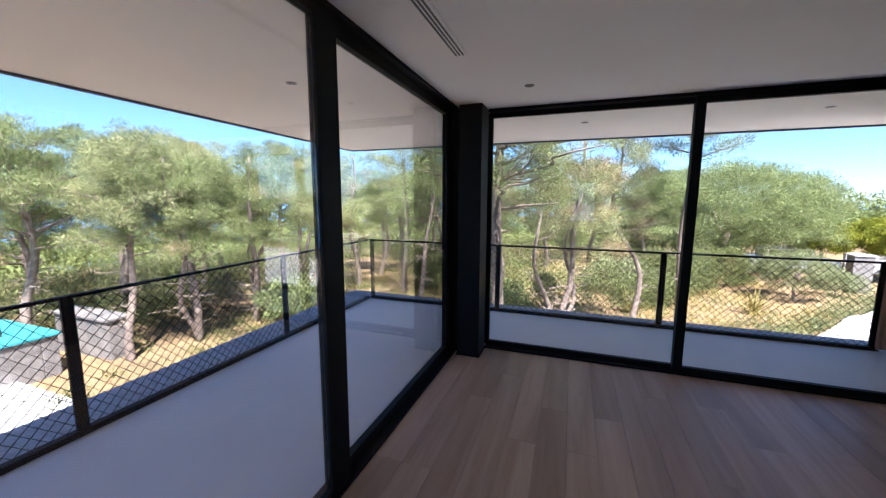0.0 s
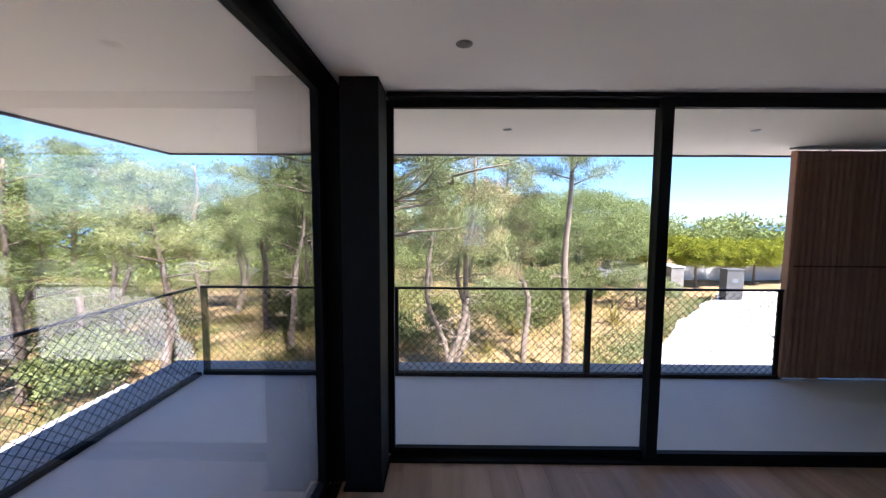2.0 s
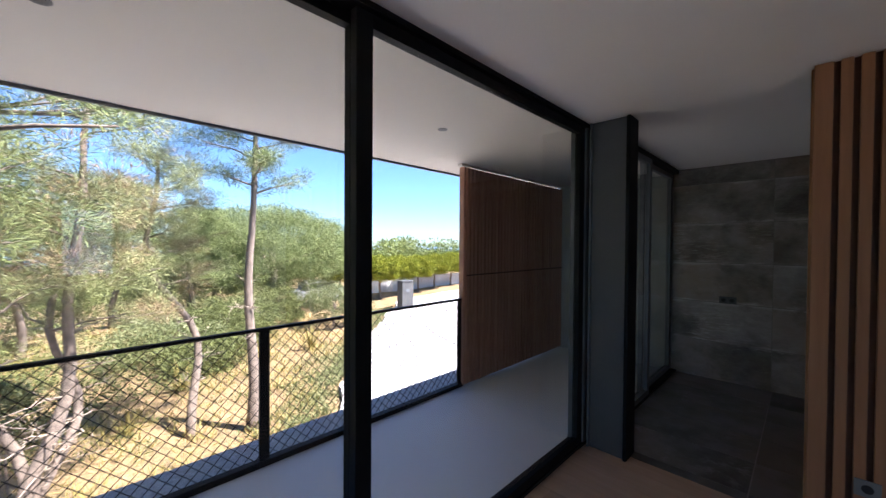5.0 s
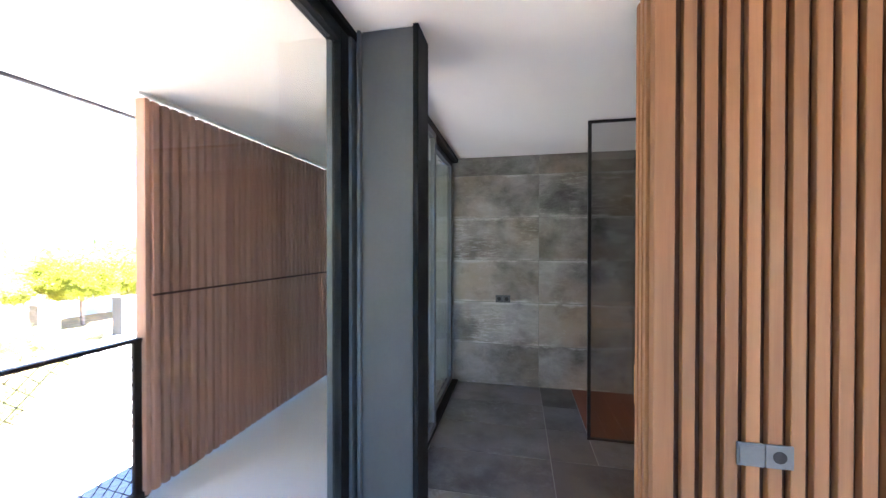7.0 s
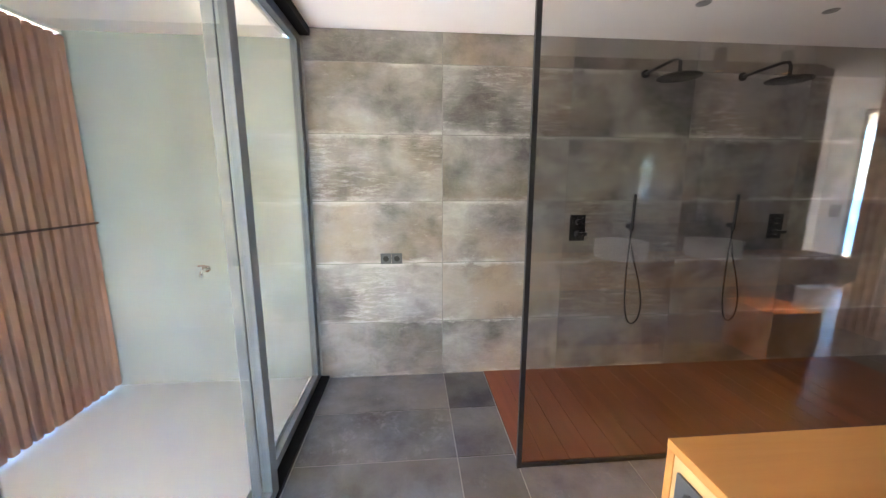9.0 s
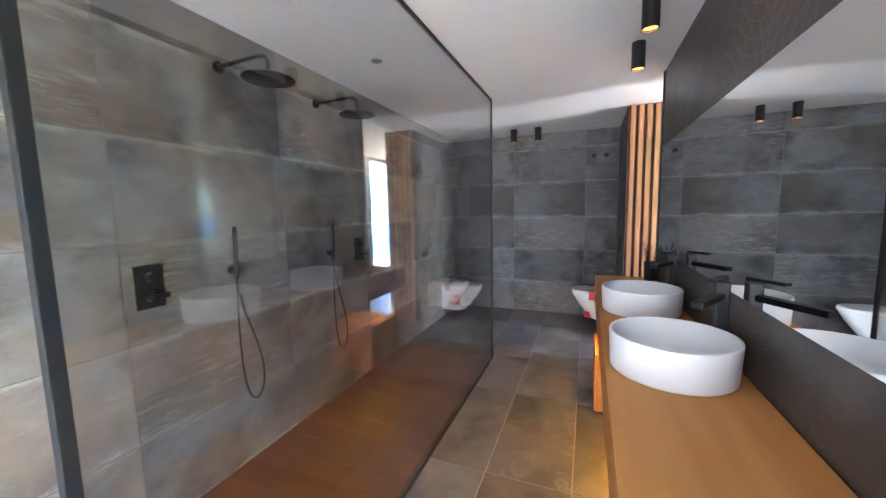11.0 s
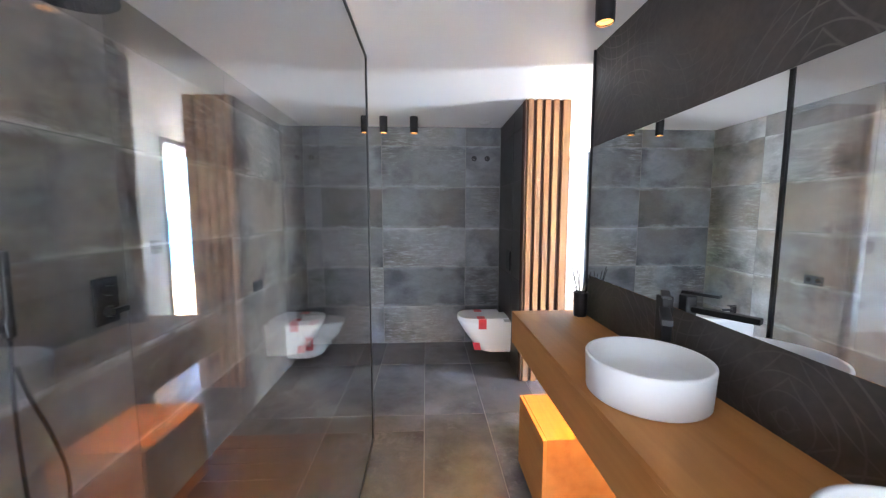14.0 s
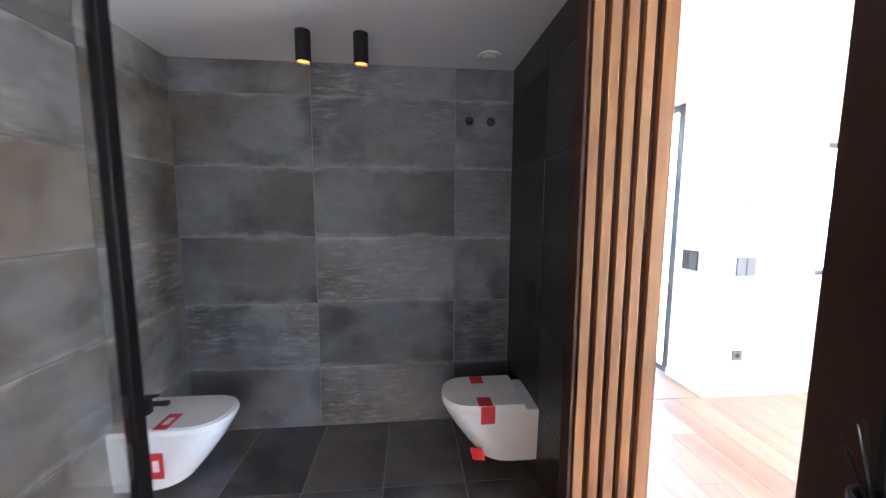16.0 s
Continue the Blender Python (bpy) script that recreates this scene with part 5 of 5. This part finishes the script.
# far woods on the falling slope: one mass nobody could count
rr = random.Random(9)
cs = []
for k in range(2600):
    a, r = radians(rr.uniform(20, 200)), rr.uniform(30, 110)
    x, y = r * math.cos(a), 5 + r * math.sin(a)
    if x > 9 and y < 34:
        continue
    h = rr.uniform(1.0, 4.2)
    cs.append((x, y, ground_z(x, y) + h))
o = new("far_woods", leaf_mesh("far_woods", cs, 80, 1.4, 0.5, 0.09, 10, M_FOREST))
tagged(o, "distant mixed woodland on the slope down to the sea", "woods", kind="stuff")


cs = []
for k in range(2300):
    x, y = rr.uniform(-24, 11), rr.uniform(13.5, 36)
    if x > 0.60 * y - 4.5 or noise.noise((x * 0.2, y * 0.2, 5)) < -0.12:
        continue
    cs.append((x, y, ground_z(x, y) + rr.uniform(0.1, 0.25 + 0.05 * y)))
for k in range(500):
    x, y = rr.uniform(-24, -12), rr.uniform(6, 16)
    cs.append((x, y, ground_z(x, y) + rr.uniform(0.1, 1.2)))
o = new("undergrowth", leaf_mesh("undergrowth", cs, 110, 0.65, 0.14, 0.018, 21, M_SCRUB))
tagged(o, "dense green scrub under and behind the pines", "undergrowth", kind="stuff")


def spiky(loc, seed, n, L, material, label):
    """A rosette of long arching blades."""
    rr = random.Random(seed)
    t = thing("spiky_plant", loc, label, "plant", "spiky plants")
    for i in range(n):
        a, e = rr.uniform(0, 6.283), rr.uniform(0.35, 1.35)
        l = L * rr.uniform(0.7, 1.1)
        bm = bmesh.new()
        rows = []
        for k in range(6):
            s = k / 5
            rr_, z = l * s * math.cos(e), l * (s * math.sin(e) - 0.35 * s * s * math.cos(e))
            w = 0.035 * (1 - s) ** 0.7 + 0.002
            c = Vector((rr_ * math.cos(a), rr_ * math.sin(a), z))
            side = Vector((-math.sin(a), math.cos(a), 0)) * w
            rows.append((bm.verts.new(c - side), bm.verts.new(c + Vector((0, 0, -0.3 * w))), bm.verts.new(c + side)))
        for u, w2 in zip(rows, rows[1:]):
            bm.faces.new((u[0], u[1], w2[1], w2[0]))
            bm.faces.new((u[1], u[2], w2[2], w2[1]))
        part("blade", bm, material, t)
    return t


spiky(at_ground(6.6, 15.8), 1, 34, 1.15, M_BLADE, "yellow-green spiky plant in the dry bed")
spiky(at_ground(2.4, 14.3), 2, 26, 0.9, M_BLADE, "yellow-green spiky plant under the pines")
spiky(at_ground(1.2, 12.4), 3, 18, 0.6, M_BLADE, "small yellow spiky plant in dry grass")
rr = random.Random(4)
cs = []
for k in range(2600):
    x, y = rr.uniform(-9, 9), rr.uniform(8.5, 24)
    if x > drive_edge(y) - 0.3:
        continue
    if noise.noise((x * 0.35, y * 0.35, 8)) > -0.1:
        cs.append((x, y, ground_z(x, y) + 0.04))
o = new("grass_tufts", leaf_mesh("grass_tufts", cs, 16, 0.22, 0.20, 0.012, 12, M_BLADE, 1.2))
tagged(o, "straw-coloured grass tufts over the garden bed", "grass", kind="stuff")
cs = []
for k in range(1500):
    x, y = rr.uniform(-9, 10), rr.uniform(9.5, 21)
    if x < drive_edge(y) - 0.4 and noise.noise((x * 0.6, y * 0.6, 31)) > 0.14:
        cs.append((x, y, ground_z(x, y) + 0.05))
for k in range(1300):
    x, y = rr.uniform(-17, -4.5), rr.uniform(3.5, 15)
    if noise.noise((x * 0.5, y * 0.5, 12)) > -0.1 and (x > -9.5 or y > 6.2):
        cs.append((x, y, ground_z(x, y) + 0.06))
o = new("low_weeds", leaf_mesh("low_weeds", cs, 34, 0.20, 0.10, 0.014, 15, M_SCRUB, 0.9))
tagged(o, "low dark weeds and litter on the dry slope", "weeds", kind="stuff")
cs = []
for k in range(700):
    s = rr.random()
    y = 9 + 12 * s
    x = drive_edge(y) - abs(rr.gauss(0, 0.9)) - 0.1
    cs.append((x, y, ground_z(x, y) + 0.06))
o = new("ground_cover", leaf_mesh("ground_cover", cs, 26, 0.2, 0.07, 0.02, 13, M_SHRUB, 0.8))
tagged(o, "low grey-green ground cover along the drive", "ground cover", kind="stuff")

# ---- gate, walls, shed and car beyond the garden ----
gp = thing("gate_pillar", at_ground(14.4, 19.9), "dark grey rendered gate pillar with a flat cap", "gate pillar", "gate pillars")
part("shaft", box(-0.42, 0.42, -0.25, 0.25, -0.2, 1.72, 0.01), M_PILLAR, gp)
part("cap", box(-0.45, 0.45, -0.28, 0.28, 1.72, 1.78, 0.008), M_PILLAR, gp)
part("letter_plate", box(-0.15, 0.15, -0.262, -0.25, 1.1, 1.3, 0.004), M_GREYPLATE, gp, "grey plate on the pillar")
gp2 = thing("gate_pillar", at_ground(12.6, 21.6), "pale stone gate pillar beside the drive", "gate pillar", "gate pillars")
part("shaft", box(-0.35, 0.35, -0.25, 0.25, -0.2, 1.65, 0.01), M_STONE, gp2)
part("cap", box(-0.39, 0.39, -0.29, 0.29, 1.65, 1.71, 0.008), M_DRIVE, gp2)
bw = slab("boundary_wall", 15.0, 34.0, 26.9, 27.1, -2.6, -1.25, M_DRIVE, "low white boundary wall behind the citrus trees", "wall")
bw.rotation_euler = (0, 0, 0)
cr = thing("parked_car", at_ground(12.2, 26.5), "white parked car half hidden behind shrubs", "car")
part("body", box(-2.0, 2.0, -0.85, 0.85, 0.28, 0.88, 0.12), M_CAR, cr)
part("cabin", box(-1.3, 0.9, -0.75, 0.75, 0.88, 1.45, 0.16), M_CAR, cr)
part("side_window", box(-1.1, 0.7, -0.765, -0.75, 0.98, 1.33, 0.005), M_PLATE, cr, "dark side window")
part("windscreen", box(0.80, 0.91, -0.62, 0.62, 0.98, 1.33, 0.005), M_PLATE, cr, "dark windscreen")
for x, y in ((-1.25, -0.80), (1.25, -0.80), (-1.25, 0.80), (1.25, 0.80)):
    w = part("wheel", rod((x, y - 0.1, 0.32), (x, y + 0.1, 0.32), 0.32, seg=24), M_TYRE, cr)
    part("rim", rod((x, y - 0.11, 0.32), (x, y + 0.11, 0.32), 0.19, seg=20), M_CHROME, w, "metal rim")
gz = ground_z(-12.5, 3.2)
sh = thing("stone_tank", (-13.1, 3.4, gz), "rough stone tank with a bright teal cover", "tank")
for a in ((-2.4, 2.3, 1.25, 1.55), (-2.4, 2.3, -1.7, -1.4), (-2.4, -2.1, -1.4, 1.25), (2.0, 2.3, -1.4, 1.25)):
    part("stone_wall", box(*a, -0.3, 1.0, 0.03), M_STONE, sh)
part("cover", box(-2.45, 2.35, -1.75, 1.6, 1.0, 1.06, 0.01), M_TEAL, sh, "bright teal cover")
part("vent_pipe", rod((1.6, 0.9, 1.06), (1.6, 0.9, 1.6), 0.03, seg=10), M_PILLAR, sh)
sl = thing("stone_wall", (-10.9, 6.0, ground_z(-10.9, 6.0)), "low rough grey stone wall with a stone cap", "wall")
part("masonry", box(-1.9, 0.4, -0.25, 0.25, -0.3, 1.0, 0.04), M_STONE, sl)
part("cap", box(-1.95, 0.45, -0.30, 0.30, 1.0, 1.07, 0.015), M_STONE, sl, "rough stone cap")
pv = bmesh.new()
bmesh.ops.create_grid(pv, x_segments=2, y_segments=2, size=1, matrix=Matrix.Translation((-10.4, 2.9, ground_z(-9, 2.6) + 0.12)) @ Matrix.Diagonal((1.9, 1.3, 1, 1)))
r = bmesh.ops.extrude_face_region(pv, geom=pv.faces[:])
bmesh.ops.translate(pv, verts=[v for v in r["geom"] if isinstance(v, bmesh.types.BMVert)], vec=(0, 0, -0.3))
tagged(new("pavement", finish(pv, "pavement", M_DRIVE)), "pale sunlit paving beside the stone tank", "paving", kind="structure")

# unseen pale slab below the terrace edge, added to bounce sunlight onto the soffit
pv = box(-7.5, 4.6, 5.22, 9.7, -2.75, -2.13)
tagged(new("pavement", finish(pv, "pavement", M_DRIVE)), "unseen pale slab added to bounce sunlight up to the soffit", "paving", kind="structure")


# ---- tiles and boards, last ----
ROWS = (0.0, 0.443, 0.905, 1.365, 1.83, 2.295, C)
GAP = 0.006


def wall_tiles(parent, us, axis, face, thick, material, rows=ROWS):
    for u0, u1 in zip(us, us[1:]):
        for z0, z1 in zip(rows, rows[1:]):
            w, h = abs(u1 - u0) - GAP, z1 - z0 - GAP
            c, z = (u0 + u1) / 2, (z0 + z1) / 2
            if axis == "x":
                piece("tile", thick, w, h, material, parent, (face, c, z), 0.0012)
            else:
                piece("tile", w, thick, h, material, parent, (c, face, z), 0.0012)


wall_tiles(we, (4.0, 3.07, 2.14, 1.21, 0.28, -0.65, -1.58, -2.225), "x", 5.814, 0.014, M_TILE)
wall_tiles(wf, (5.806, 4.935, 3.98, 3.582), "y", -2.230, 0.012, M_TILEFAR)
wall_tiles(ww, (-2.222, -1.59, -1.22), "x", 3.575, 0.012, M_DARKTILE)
fb = bpy.data.objects["floor_bathroom"]
XS, YS = (3.43, 3.53, 3.99, 4.455, 4.90, 5.345, 5.806), (3.945, 3.06, 2.13, 1.20, 0.27, -0.66, -1.59, -2.222)
DX, DY0, DY1 = 4.826, -0.454, 2.739


def floor_tile(x0, x1, y0, y1):
    if x1 - x0 > 0.03 and y1 - y0 > 0.03:
        piece("tile", x1 - x0 - GAP, y1 - y0 - GAP, 0.012, M_FTILE, fb, ((x0 + x1) / 2, (y0 + y1) / 2, -0.006), 0.0012)


for x0, x1 in zip(XS, XS[1:]):
    for y1, y0 in zip(YS, YS[1:]):
        if x1 <= DX or y0 >= DY1 or y1 <= DY0:
            floor_tile(x0, x1, y0, y1)
            continue
        if y1 > DY1:
            floor_tile(x0, x1, DY1, y1)
        if y0 < DY0:
            floor_tile(x0, x1, y0, DY0)
        if x0 < DX:
            floor_tile(x0, DX, max(y0, DY0), min(y1, DY1))
# doorway threshold tiles
for y1, y0 in ((-0.235, -0.66), (-0.66, -1.17)):
    piece("tile", 0.19 - GAP, y1 - y0 - GAP, 0.012, M_FTILE, fb, (3.335, (y0 + y1) / 2, -0.006), 0.0012)
slab("floor_threshold", 3.24, 3.43, -1.215, -0.232, -0.3, -0.0025, M_GROUTF, "grout bed under the threshold tiles", "floor")

rb = random.Random(5)
fl, fh = bpy.data.objects["floor_bedroom"], bpy.data.objects["floor_hall"]
BW = 0.19


def boards(parent, x0, x1, y0, y1):
    x = x0
    while x < x1 - 0.01:
        w = min(BW, x1 - x)
        y = y0 - rb.choice((0.0, 0.45, 0.9, 1.35))
        while y < y1:
            a, b2 = max(y, y0), min(y + 1.8, y1)
            if b2 - a > 0.02:
                piece("floor_board", w - 0.0015, b2 - a - 0.0015, 0.014, M_OAKFLOOR, parent, (x + w / 2, (a + b2) / 2, -0.007), 0.0008)
            y += 1.8
        x += BW


boards(fl, -0.74, 3.238, -2.345, 4.034)
boards(fl, 3.24, 3.43, 2.80, 4.03)
boards(fh, 1.867, 3.24, -4.6, -2.351)
